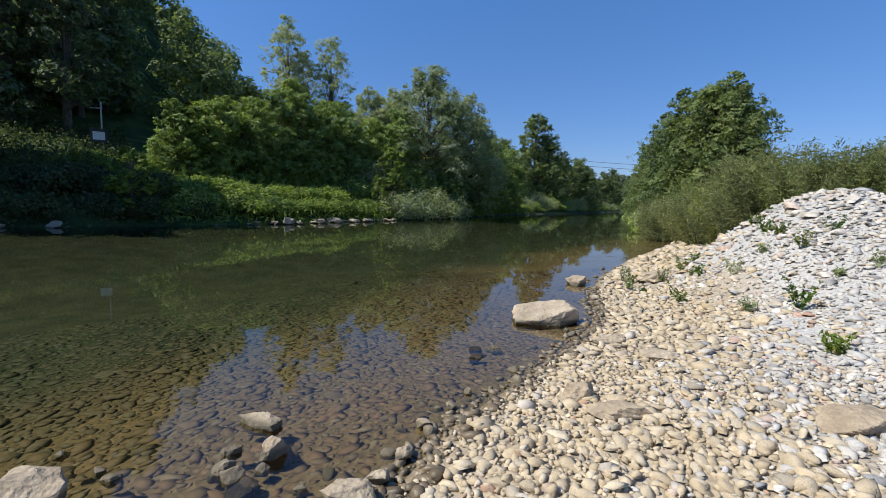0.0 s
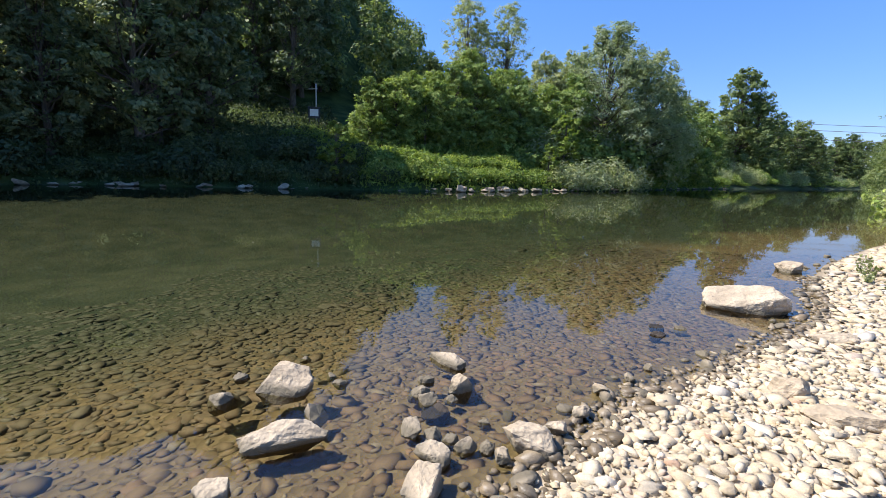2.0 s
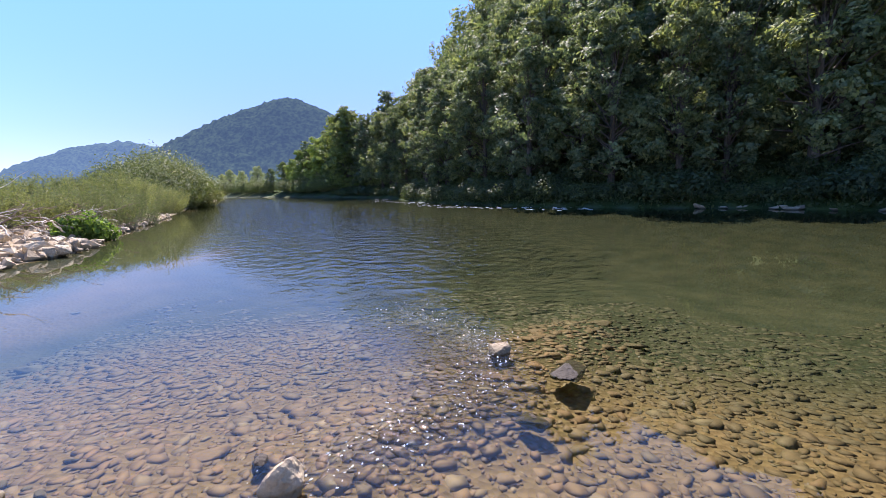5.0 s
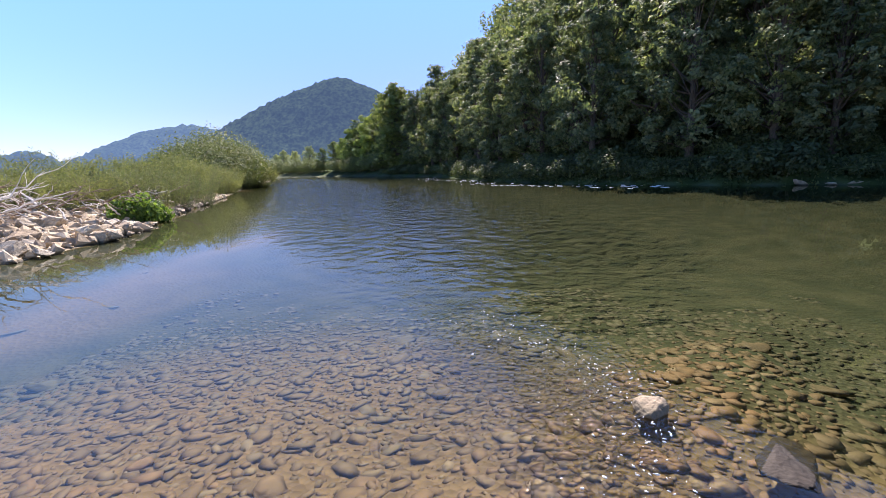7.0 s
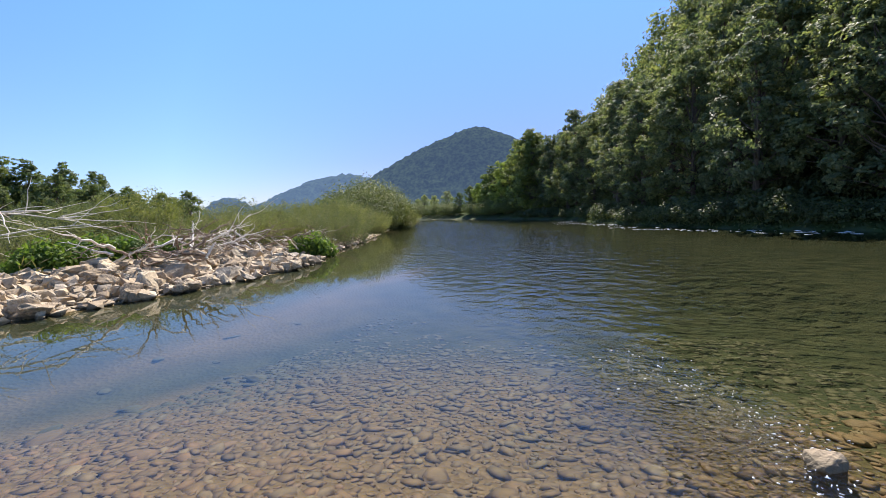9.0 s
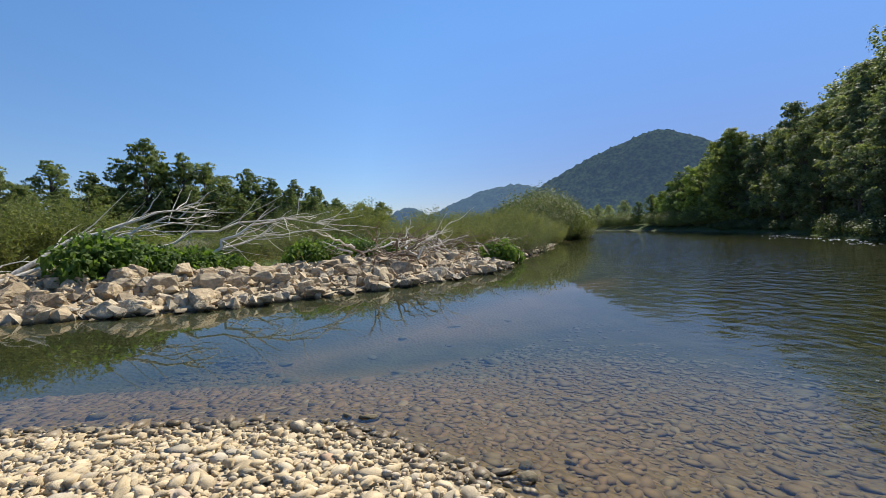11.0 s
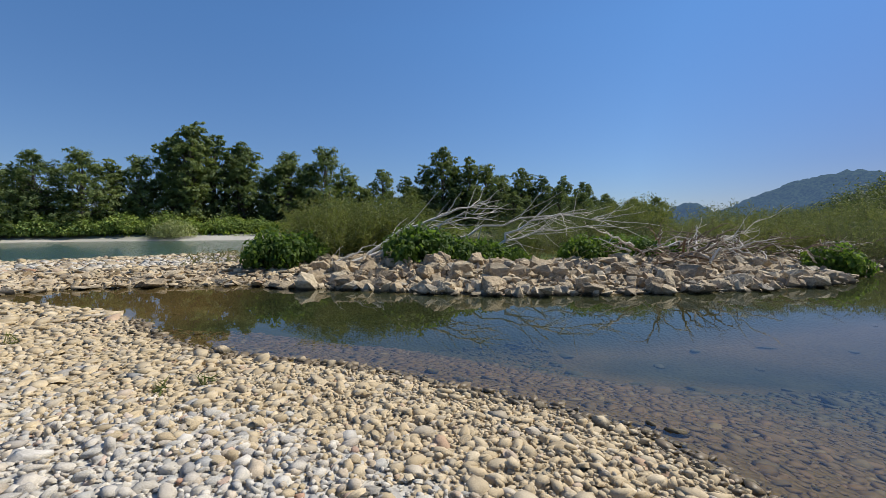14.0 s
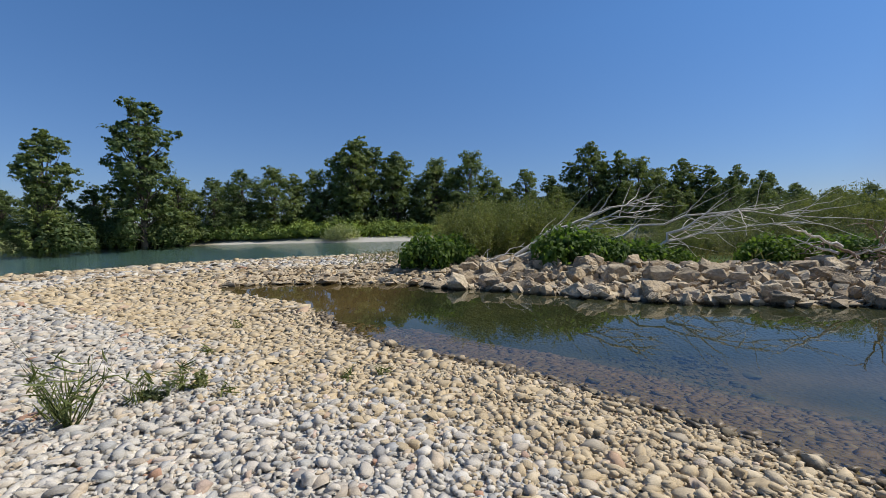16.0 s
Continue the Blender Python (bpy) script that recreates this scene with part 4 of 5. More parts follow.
# -- the spit: thicket, knotweed, scrub --
for x, y, s, up in ((3.4, -17.6, 1.0, 1.5), (2.7, -18.0, 0.9, 1.4), (-1.4, -16.3, 1.05, 1.45), (-2.4, -16.6, 0.9, 1.35), (-3.7, -16.7, 0.85, 1.2), (-4.6, -16.9, 0.7, 1.1), (-7.3, -16.3, 0.85, 1.3), (-8.3, -16.4, 0.9, 1.3), (-9.3, -16.3, 0.9, 1.2), (-10.2, -16.0, 0.7, 1.2), (-15.4, -14.5, 0.85, 1.4), (-16.2, -15.2, 0.6, 1.2)):
    plant(stock["knotweed"], x, y, s, rng.uniform(0, 6.28), tall=up)
grove(["osier"], [(1.4, -19.5, 1.15), (0.4, -20.5, 1.2), (-0.8, -20.8, 1.1), (-2.4, -21.5, 0.9), (2.4, -20.8, 0.9), (-13.5, -23.0, 1.2), (-12.4, -22.4, 1.0), (-6.0, -20.0, 0.55)], rng)
spots = []
for k in np.linspace(0, 1, 84):
    x = -6 - 50 * k
    edge = np.interp(-x, [6, 9.4, 12.9, 15, 19, 30, 43.6, 60], [-11.5, -11.4, -12.2, -13.6, -15.9, -21.5, -29.1, -37])
    spots.append((x + rng.uniform(-1, 1), edge - (rng.uniform(7.8, 12.6) if x > -15 else rng.uniform(0.9, 7)), rng.uniform(0.75, 1.2) * (1.0 + 0.5 * k)))
grove(["osier_thin", "osier_thin", "osier_b", "osier_thin"], spots, rng)
grove(["bush_grey"], [(-38, -30.5, 1.0), (-36, -29, 0.8)], rng)
grove(["willow_mound"], [(-41, -31, 0.9), (-45, -33, 1.2), (-49.5, -35, 1.25), (-47, -36, 1.3), (-54, -37.5, 1.0), (-60, -40, 0.8)], rng)

# -- far bank of the side channel --
SKYLINE = [(-122, 8, 90), (-126, 6, 92), (-128, 12, 90), (-132, 8, 95), (-139.6, 13, 96), (-143, 12, 98), (-146, 14, 100), (-149.5, 15, 100), (-152, 14, 102), (-154.5, 15, 103), (-157.5, 18, 102), (-159.6, 22, 100), (-161.5, 19, 102), (-164.5, 18, 102), (-167, 12, 103), (-169.6, 17.5, 102), (-172, 15, 103), (-174, 19, 102), (-177, 13, 104), (179, 14, 106)]
for yaw, tall, d in SKYLINE:
    x, y = polar(yaw, d)
    kind = ("far", "far_b", "far_c")[int(rng.integers(3))]
    slim = 1.22 if tall > 20 else 1.0
    plant(stock["far_c" if tall > 20 else kind], x, y - 1.6, tall / 14.5 / slim, rng.uniform(0, 6.28), tall=slim)
grove(["far_tall"], [(*polar(-137.0, 95), 1.12), (*polar(-159.4, 100), 0.86)], rng)
grove(["far_round"], [(*polar(-129.3, 92), 1.02), (*polar(-164.2, 103), 0.88), (*polar(-169.5, 103), 0.84)], rng)
grove(["bush_far"], [(*polar(-130.2, 93.5), 1.7), (*polar(-139.0, 97), 1.4), (*polar(-134.8, 97), 1.3), (*polar(-158.2, 97), 0.9), (*polar(-156.8, 97), 0.9)], rng)
grove(["far", "far_b", "far_c"], [(*polar(y, d), s) for y, d, s in ((176, 110, 0.9), (173.5, 112, 1.1), (171.4, 112, 1.3), (169.8, 114, 1.2), (168, 112, 1.25), (166, 114, 1.15), (164, 116, 1.0), (161.5, 118, 1.05), (159, 120, 1.0), (156.5, 122, 0.95), (154, 124, 0.85), (151.5, 126, 0.7), (149, 128, 0.6), (146.5, 130, 0.5), (174.8, 108, 0.8), (165, 108, 0.8))], rng)
grove(["far", "far_c", "far_b"], [polar(y + rng.uniform(-0.8, 0.8), 106 + rng.uniform(-3, 6)) for y in np.arange(-214, -119, 1.5)], rng, (0.5, 0.75))
grove(["far", "far_b", "far_c"], [polar(y, 120 + rng.uniform(-3, 3)) for y in np.arange(-209, -184, 1.9)], rng, (0.6, 0.85))
grove(["bush", "vine", "bush"], [polar(y, d) for y in np.arange(-186, -118, 1.15) for d in (np.interp(-y, [118, 125, 140, 160, 186], [95, 97, 99, 93, 96]) + 2.0,)], rng, (1.3, 2.0))
grove(["bush", "bush_dark"], [polar(y, d) for y in np.arange(-188, -118, 2.2) for d in (np.interp(-y, [118, 125, 140, 160, 186], [95, 97, 99, 93, 96]) + 8,)], rng, (1.6, 2.6))
grove(["bush_grey"], [(*polar(-126, 92), 1.4), (*polar(-127.5, 93), 1.2), (*polar(-158, 92), 1.5), (*polar(-157, 92), 1.3)], rng)

for ob in stock.values():
    for o in (*ob.children_recursive, ob):
        bpy.data.objects.remove(o)


# -- woods on the hill --
def woods(count, box, keep, tall, leaf, per, mat, name, label, seed):
    rng = np.random.default_rng(seed)
    x, y = rng.uniform(box[0], box[1], count * 6), rng.uniform(box[2], box[3], count * 6)
    ok = np.where(keep(x, y))[0][:count]
    x, y = x[ok], y[ok]
    z, h = height(x, y), rng.uniform(0.55, 1.3, len(x)) * tall
    lobes = 14
    t = rng.integers(0, len(x), len(x) * lobes)
    k = rng.uniform(0.15, 0.95, len(t))
    prof = np.sin(np.pi * np.clip(0.28 + 0.68 * k, 0, 1)) ** 0.6
    a, r = rng.uniform(0, 6.283, len(t)), h[t] * 0.24 * prof * np.sqrt(rng.uniform(0.1, 1, len(t)))
    hub = np.stack([x[t] + r * np.cos(a), y[t] + r * np.sin(a), z[t] + k * h[t]], -1)
    w = rng.integers(0, len(t), len(t) * per)
    d = rng.normal(size=(len(w), 3))
    d /= np.linalg.norm(d, axis=1)[:, None]
    p = hub[w] + d * (h[t][w] * 0.1 * rng.uniform(0.6, 1.1, len(w)))[:, None]
    q = d + rng.normal(0, 0.4, d.shape) + [0, 0, 0.4]
    v, f = leaves(p, q / np.linalg.norm(q, axis=1)[:, None], leaf * rng.uniform(0.6, 1.3, len(w)), rng, 0.65)
    return tagged(new(name, mesh_data(name, v, f, mat, False)), label, "woods", kind="stuff")


def on_slope(x, y):
    yaw, away = np.degrees(np.arctan2(-x, y)), np.hypot(x, y)
    return (inside_distance(POLYS[1], x, y) > 13) & (height(x, y) > 6.0) & (away < 118) & ((yaw < 50) | (yaw > 76))


woods(330, (-120, 0, -25, 120), lambda x, y: on_slope(x, y) & (np.degrees(np.arctan2(-x, y)) > 47), 12, 0.3, 46, mat_leaf_dark, "woods", "dense dark deciduous wood covering the hillside", 31)
woods(190, (-80, 0, 30, 120), lambda x, y: on_slope(x, y) & (np.degrees(np.arctan2(-x, y)) <= 47), 10, 0.24, 60, mat_leaf_ridge, "woods", "dark wood on the ridge above the notice board", 33)


# -- undergrowth on the banks --
def undergrowth(name, label, count, spots, tall, leaf, mat, seed, narrow=0.3):
    rng = np.random.default_rng(seed)
    x, y = spots(rng, count)
    z = height(x, y)
    p = np.stack([x, y, z + tall * rng.uniform(0, 1, len(x)) ** 1.5], -1)
    q = rng.normal(size=(len(x), 3)) * [1, 1, 0.6]
    v, f = leaves(p, q / np.linalg.norm(q, axis=1)[:, None], leaf * rng.uniform(0.6, 1.4, len(x)), rng, narrow)
    return tagged(new(name, mesh_data(name, v, f, mat, False)), label, "undergrowth", kind="stuff")


def bank_strip(a, b, deep):
    def spots(rng, n):
        pts = np.array(OPPOSITE[:17], float)
        run = np.concatenate([[0], np.cumsum(np.linalg.norm(np.diff(pts, axis=0), axis=1))])
        s, d = rng.uniform(a, b, n), rng.uniform(-0.2, deep, n)
        x, y = np.interp(s, run, pts[:, 0]), np.interp(s, run, pts[:, 1])
        x2, y2 = np.interp(s + 1, run, pts[:, 0]), np.interp(s + 1, run, pts[:, 1])
        return x + (y2 - y) * d, y - (x2 - x) * d
    return spots


def spit_spots(rng, n):
    x, y = rng.uniform(-60, 8, n * 3), rng.uniform(-44, -15, n * 3)
    ok = np.where((inside_distance(POLYS[0], x, y) > 4.2 + 1.2 * lumps(x, y, 2.0)) & (y > -44 - x * 0.2))[0][:n]
    return x[ok], y[ok]


def far_strip(rng, n):
    pts = np.array(FAR_BANK[1:10], float)
    run = np.concatenate([[0], np.cumsum(np.linalg.norm(np.diff(pts, axis=0), axis=1))])
    s, d = rng.uniform(0, run[-1], n), rng.uniform(2.2, 9, n)
    return np.interp(s, run, pts[:, 0]) + d * 0.3, np.interp(s, run, pts[:, 1]) - d


undergrowth("undergrowth", "tangled nettles and ivy on the bank, coloured dark for shade", 52000, bank_strip(206, 262, 19), 0.8, 0.1, mat_leaf_shade_tint, 51, 0.6)
undergrowth("undergrowth", "tall grass and weeds on the sunlit bank", 22000, bank_strip(150, 206.5, 9), 0.8, 0.18, mat_leaf_bright, 52, 0.3)
undergrowth("undergrowth", "grass and scrub behind the stones of the spit", 16000, spit_spots, 0.5, 0.16, mat_leaf_dry, 53, 0.1)
undergrowth("undergrowth", "sunlit reeds along the far bank", 16000, far_strip, 1.0, 0.4, mat_leaf_bright, 54, 0.3)


# ---- stones ----
def boulder(x, y, half, turn, mat, label, seed, lift=0.35):
    v, f = block(np.random.default_rng(seed), 20, 3)
    c, s = math.cos(radians(turn)), math.sin(radians(turn))
    v = v * np.array(half)
    v = np.stack([v[:, 0] * c - v[:, 1] * s, v[:, 0] * s + v[:, 1] * c, v[:, 2]], -1)
    ob = tagged(new("rock", mesh_data("rock", v, f, mat, False)), label, "rock")
    ob.location = (x, y, max(height_at(x, y), -0.06) + half[2] * lift)
    return ob


PALE, DARK = "pale limestone rock standing in the shallow water", "dark wet rock breaking the water surface"
boulder(1.45, 6.0, (0.50, 0.26, 0.26), 8, mat_boulder, "large pale boulder at the water's edge", 1, 0.45)
boulder(2.8, 9.0, (0.26, 0.2, 0.17), 20, mat_boulder, "pale rock at the waterline of the bar", 2)
boulder(4.4, 8.9, (0.62, 0.3, 0.13), 38, mat_boulder, "long flat pale slab lying on the gravel", 3)
boulder(-2.12, 2.12, (0.21, 0.17, 0.145), 30, mat_boulder, PALE, 4, 0.6)
boulder(-2.36, 1.84, (0.13, 0.09, 0.08), 60, mat_boulder, PALE, 5, 0.5)
boulder(-1.72, 1.62, (0.25, 0.11, 0.105), 38, mat_boulder, "long pale rock lying in the shallow water", 6, 0.6)
boulder(-1.70, 1.92, (0.10, 0.08, 0.09), 10, mat_boulder, PALE, 7, 0.6)
boulder(-1.72, 1.16, (0.09, 0.1, 0.1), 80, mat_boulder, PALE, 8, 0.6)
boulder(-1.0, 2.64, (0.13, 0.11, 0.11), 15, mat_boulder, PALE, 9, 0.6)
boulder(-1.26, 2.98, (0.20, 0.07, 0.09), -25, mat_boulder, "slanting pale rock in the shallow water", 10, 0.7)
boulder(-1.26, 2.44, (0.08, 0.07, 0.08), 0, mat_boulder, PALE, 11, 0.6)
boulder(-1.08, 2.3, (0.1, 0.08, 0.06), 0, mat_darkrock, DARK, 12, 0.5)
boulder(-0.45, 2.14, (0.17, 0.13, 0.11), 20, mat_boulder, "pale pointed rock on the wet pebbles", 13, 0.45)
boulder(-0.9, 1.86, (0.13, 0.09, 0.08), -10, mat_boulder, PALE, 14, 0.5)
boulder(-0.86, 1.6, (0.1, 0.17, 0.1), 10, mat_boulder, PALE, 15, 0.5)
boulder(-4.57, -0.34, (0.14, 0.12, 0.1), 10, mat_boulder, "rounded cream rock in the riffle", 46, 0.5)
boulder(-4.15, 0.22, (0.26, 0.15, 0.045), -20, mat_darkrock, "flat brown rock just breaking the riffle", 27, 0.9)
boulder(-3.36, -0.2, (0.13, 0.08, 0.055), 60, mat_darkrock, DARK, 18, 0.25)
boulder(-2.56, -1.62, (0.11, 0.14, 0.17), 30, mat_boulder, "pale upright rock in the shallow water", 19, 0.5)
boulder(-2.83, -1.88, (0.09, 0.06, 0.05), 30, mat_darkrock, DARK, 20, 0.6)
boulder(0.38, 4.74, (0.09, 0.06, 0.06), 0, mat_darkrock, DARK, 21, 0.6)
boulder(0.38, 4.48, (0.08, 0.06, 0.06), 0, mat_darkrock, DARK, 22, 0.6)
boulder(0.62, 4.8, (0.07, 0.06, 0.06), 0, mat_boulder, PALE, 23, 0.6)
boulder(1.12, 3.4, (0.13, 0.1, 0.13), 0, mat_riprap_piece, "sandy angular rock half sunk in the gravel", 24, 0.35)
boulder(1.3, 3.02, (0.25, 0.13, 0.09), -5, mat_riprap_piece, "broad sandy rock sunk in the gravel", 25, 0.2)
boulder(2.62, 2.66, (0.25, 0.16, 0.12), 10, mat_boulder, "broad grey rock on the gravel mound", 26, 0.3)
boulder(1.95, 5.0, (0.22, 0.11, 0.08), 15, mat_boulder, "flat pale rock on the gravel beach", 27, 0.3)
boulder(2.2, 4.3, (0.2, 0.13, 0.08), 5, mat_boulder, "flat pale rock on the gravel beach", 28, 0.2)

# small rocks round the larger ones in the shallows
for i, (x, y, a) in enumerate(((-1.29, 2.62, 0.07), (-1.16, 2.36, 0.08), (-1.03, 2.46, 0.06), (-1.12, 2.02, 0.09), (-0.98, 2.03, 0.07), (-0.88, 2.04, 0.06), (-0.77, 1.99, 0.07), (-0.66, 2.04, 0.055), (-0.56, 1.98, 0.06), (-0.33, 2.36, 0.08), (-1.83, 2.33, 0.06), (-2.3, 2.55, 0.05), (-2.5, 2.1, 0.07), (-1.85, 1.5, 0.06), (-1.95, 2.4, 0.05), (-0.75, 2.3, 0.05), (-0.2, 2.6, 0.07), (0.1, 3.3, 0.06), (0.25, 3.6, 0.05), (-0.1, 3.0, 0.06))):
    boulder(x, y, (a, a * 0.75, a * 0.7), i * 37, mat_riprap_piece if i % 3 else mat_boulder, "small tan rock standing in the shallows", 400 + i, 1.1)


def pebbles(rng, boxes):
    return [dome(*k, rng, lump=rng.uniform(0.05, 0.13), boxy=b) for k in boxes for b in (1.9, 2.2, 2.6, 3.2, 2.0, 2.4)]


DOMES = {k: pebbles(np.random.default_rng(100 + sum(k)), (k, k)) for k in ((12, 5), (9, 4), (7, 3), (6, 2))}


def strew(box, step, keep, size, seed, flat=(0.28, 0.5), tilt=0.25, spread_by=0.34):
    """Where cobbles lie on a piece of the plan: places, turns and half axes."""
    rng = np.random.default_rng(seed)
    gx, gy = np.meshgrid(np.arange(box[0], box[1], step), np.arange(box[2], box[3], step * 0.87))
    gx[1::2] += step / 2
    x, y = gx.ravel() + rng.normal(0, step * 0.26, gx.size), gy.ravel() + rng.normal(0, step * 0.26, gx.size)
    ok = keep(x, y)
    x, y = x[ok], y[ok]
    n = len(x)
    a = size * np.exp(np.clip(rng.normal(0, spread_by, n), -0.7, 0.9))
    s = np.stack([a, a * rng.uniform(0.5, 0.88, n), a * rng.uniform(*flat, n)], -1)
    return rng, np.stack([x, y, height(x, y)], -1), turns(n, rng, tilt), s


def strewn(label, parent, found, mat, detail, up=0.35, below=None):
    rng, p, r, s = found
    p = p.copy()
    p[:, 2] += s[:, 2] * up
    if below is not None:
        p[:, 2] = np.minimum(p[:, 2], below - s[:, 2])
    v, f = scatter(DOMES[detail], rng.integers(0, 12, len(p)), p, r, s)
    ob = part("cobbles", mesh_data("cobbles", v, f, mat), parent, label)
    ob["kind"] = "stuff"


gravel = thing("gravel_bar", "sun-bleached bar of tan and white river cobbles", "gravel", kind="structure")
bed_parent = thing("river_bed", "brown cobbles on the shallow river bed", "gravel", kind="structure")


def shore(x, y):
    return inside_distance(POLYS[0], x, y)


def dice(x, y):
    """An even pick from 0 to 1 for each place."""
    return np.modf(np.abs(np.sin(x * 91.7 + y * 273.1) * 43758.5))[0]


def is_white(x, y):
    """White stones of the high bar, mixed with the tan ones where they meet."""
    pick = np.modf(np.abs(np.sin(x * 127.1 + y * 311.7) * 43758.5))[0]
    return 1.5 * (pick - 0.5) + shore(x, y) + 0.5 * lumps(x, y, 1.1) + 0.35 * lumps(x, y, 0.3, 2.0) - 3 * smooth(-6.6, -8.2, y) - 0.25 * smooth(0, -3, y) > 1.85


def near_way(x, y):
    return np.hypot(x - 0.3, y + 1.0)


def dry(x, y):
    return ~((y < -12.0) & (x < 2.5)) & (y > -40)


for lo, hi, step, size, detail in ((0, 3.7, 0.066, 0.042, (7, 3)), (3.7, 5.6, 0.07, 0.044, (6, 2)), (5.6, 10, 0.088, 0.054, (6, 2)), (10, 18, 0.15, 0.09, (6, 2)), (18, 36, 0.26, 0.14, (6, 2))):
    def ring(x, y):
        d = near_way(x, y)
        return (d >= lo) & (d < hi) & dry(x, y)
    box = (-3, min(24, hi + 1), -min(hi, 32) - 2, hi)
    strewn("tan sun-dried cobbles", gravel, strew(box, step, lambda x, y: ring(x, y) & (shore(x, y) > 0.16) & ~is_white(x, y), size, 41, (0.26, 0.5), 0.3, 0.4), mat_tan, detail)
    strewn("white and grey cobbles", gravel, strew(box, step * 0.84, lambda x, y: ring(x, y) & (shore(x, y) > 0.16) & is_white(x, y), size * 0.8, 42, (0.25, 0.5), 0.32, 0.45), mat_white, detail)
    if lo < 10:
        strewn("dark wet cobbles along the waterline", gravel, strew(box, step, lambda x, y: ring(x, y) & (shore(x, y) > -0.16) & (shore(x, y) <= 0.18), size, 43), mat_wet, detail)
        strewn("larger tan cobbles", gravel, strew(box, 0.3, lambda x, y: ring(x, y) & (shore(x, y) > 0.3) & ~is_white(x, y), 0.058, 46), mat_tan, (9, 4), 0.3)
        strewn("larger pale cobbles", gravel, strew(box, 0.45, lambda x, y: ring(x, y) & is_white(x, y), 0.062, 47), mat_white, (9, 4), 0.3)
    if lo < 5:
        strewn("small tan pebbles", gravel, strew(box, 0.062, lambda x, y: ring(x, y) & (shore(x, y) > 0.05) & ~is_white(x, y), 0.024, 48, (0.4, 0.8), 0.4), mat_tan, (6, 2), 0.9)
        strewn("small white pebbles", gravel, strew(box, 0.062, lambda x, y: ring(x, y) & (shore(x, y) > 0.05) & is_white(x, y), 0.024, 49, (0.4, 0.8), 0.4), mat_white, (6, 2), 0.9)
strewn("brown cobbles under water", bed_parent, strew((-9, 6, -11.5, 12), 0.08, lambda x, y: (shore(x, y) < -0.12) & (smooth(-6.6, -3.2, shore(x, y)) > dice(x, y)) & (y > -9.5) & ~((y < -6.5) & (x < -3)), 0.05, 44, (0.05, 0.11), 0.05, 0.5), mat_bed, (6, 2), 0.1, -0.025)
strewn("stones on the deeper bed, tinted with water murk", bed_parent, strew((-13, 4, -6, 14), 0.17, lambda x, y: (shore(x, y) < -4.4) & (shore(x, y) > -7.6 + 2 * lumps(x, y, 1.2)) & (pool_of(x, y) < 0.5), 0.08, 50, (0.025, 0.06), 0.03), mat_bed, (6, 2), 0.0, -0.05)
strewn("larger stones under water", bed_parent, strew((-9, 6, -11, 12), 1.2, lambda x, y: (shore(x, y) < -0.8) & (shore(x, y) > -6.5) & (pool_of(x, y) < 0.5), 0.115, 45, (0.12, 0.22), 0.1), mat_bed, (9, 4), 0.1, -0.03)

strewn("stones half sunk along the waterline", bed_parent, strew((-3, 6, -8, 12), 0.24, lambda x, y: (shore(x, y) < 0.15) & (smooth(-1.1, 0.1, shore(x, y)) ** 2 > dice(x, y)), 0.05, 52, (0.4, 0.65), 0.3, 0.4), mat_riprap, (9, 4), 0.3)

# single cobbles on the stretches nearest to the way
shapes = {}
for mat in (mat_tan_piece, mat_white_piece):
    shapes[mat.name] = [mesh_data("cobble", *dome(9, 4, np.random.default_rng(200 + i), 0.1, 1.9 + 0.2 * (i % 6)), mat) for i in range(10)]
prng = np.random.default_rng(61)
for boxes, n in ((((0.3, 2.6, 2.2, 4.4), (1.4, 3.4, 1.6, 3.4)), 150), (((-1.2, 1.4, -5.2, -4.2), (0.6, 3.0, -5.4, -3.6)), 150)):
    for i in range(n):
        b = boxes[i % 2]
        x, y = prng.uniform(b[0], b[1]), prng.uniform(b[2], b[3])
        if shore(np.array([x]), np.array([y]))[0] < 0.3:
            continue
        kind = "white_cobble_piece" if is_white(np.array([x]), np.array([y]))[0] else "tan_cobble_piece"
        ob = part("cobble", shapes[kind][int(prng.integers(10))], gravel)
        a = prng.uniform(0.04, 0.07)
        s = (a, a * prng.uniform(0.6, 0.9), a * prng.uniform(0.4, 0.6))
        ob.matrix_basis = Matrix.Translation((x, y, height_at(x, y) + s[2] * 0.75)) @ Matrix.Rotation(prng.uniform(-0.2, 0.2), 4, "X") @ Matrix.Rotation(prng.uniform(0, 6.28), 4, "Z") @ Matrix.Diagonal((*s, 1))


# ---- riprap of the spit ----
riprap = thing("stone_spit", "spit of broken tan blocks along the pool", "rocks", kind="structure")
blocks = [block(np.random.default_rng(300 + i), 16, 2) for i in range(12)]
block_meshes = [mesh_data("stone", v, f, mat_riprap_piece, False) for v, f in blocks]
low_blocks = [block(np.random.default_rng(330 + i), 11) for i in range(12)]
rrng = np.random.default_rng(71)
line = np.array([BEACH[-1]] + SPIT[:11], float)
run = np.concatenate([[0], np.cumsum(np.linalg.norm(np.diff(line, axis=0), axis=1))])


def spit_inward(s, d):
    """Places d metres inland of the pool's far shore, s metres along it."""
    x, y = np.interp(s, run, line[:, 0]), np.interp(s, run, line[:, 1])
    x2, y2 = np.interp(s + 0.4, run, line[:, 0]), np.interp(s + 0.4, run, line[:, 1])
    k = np.hypot(x2 - x, y2 - y) + 1e-9
    return x + (y2 - y) / k * d * -1, y + (x2 - x) / k * d


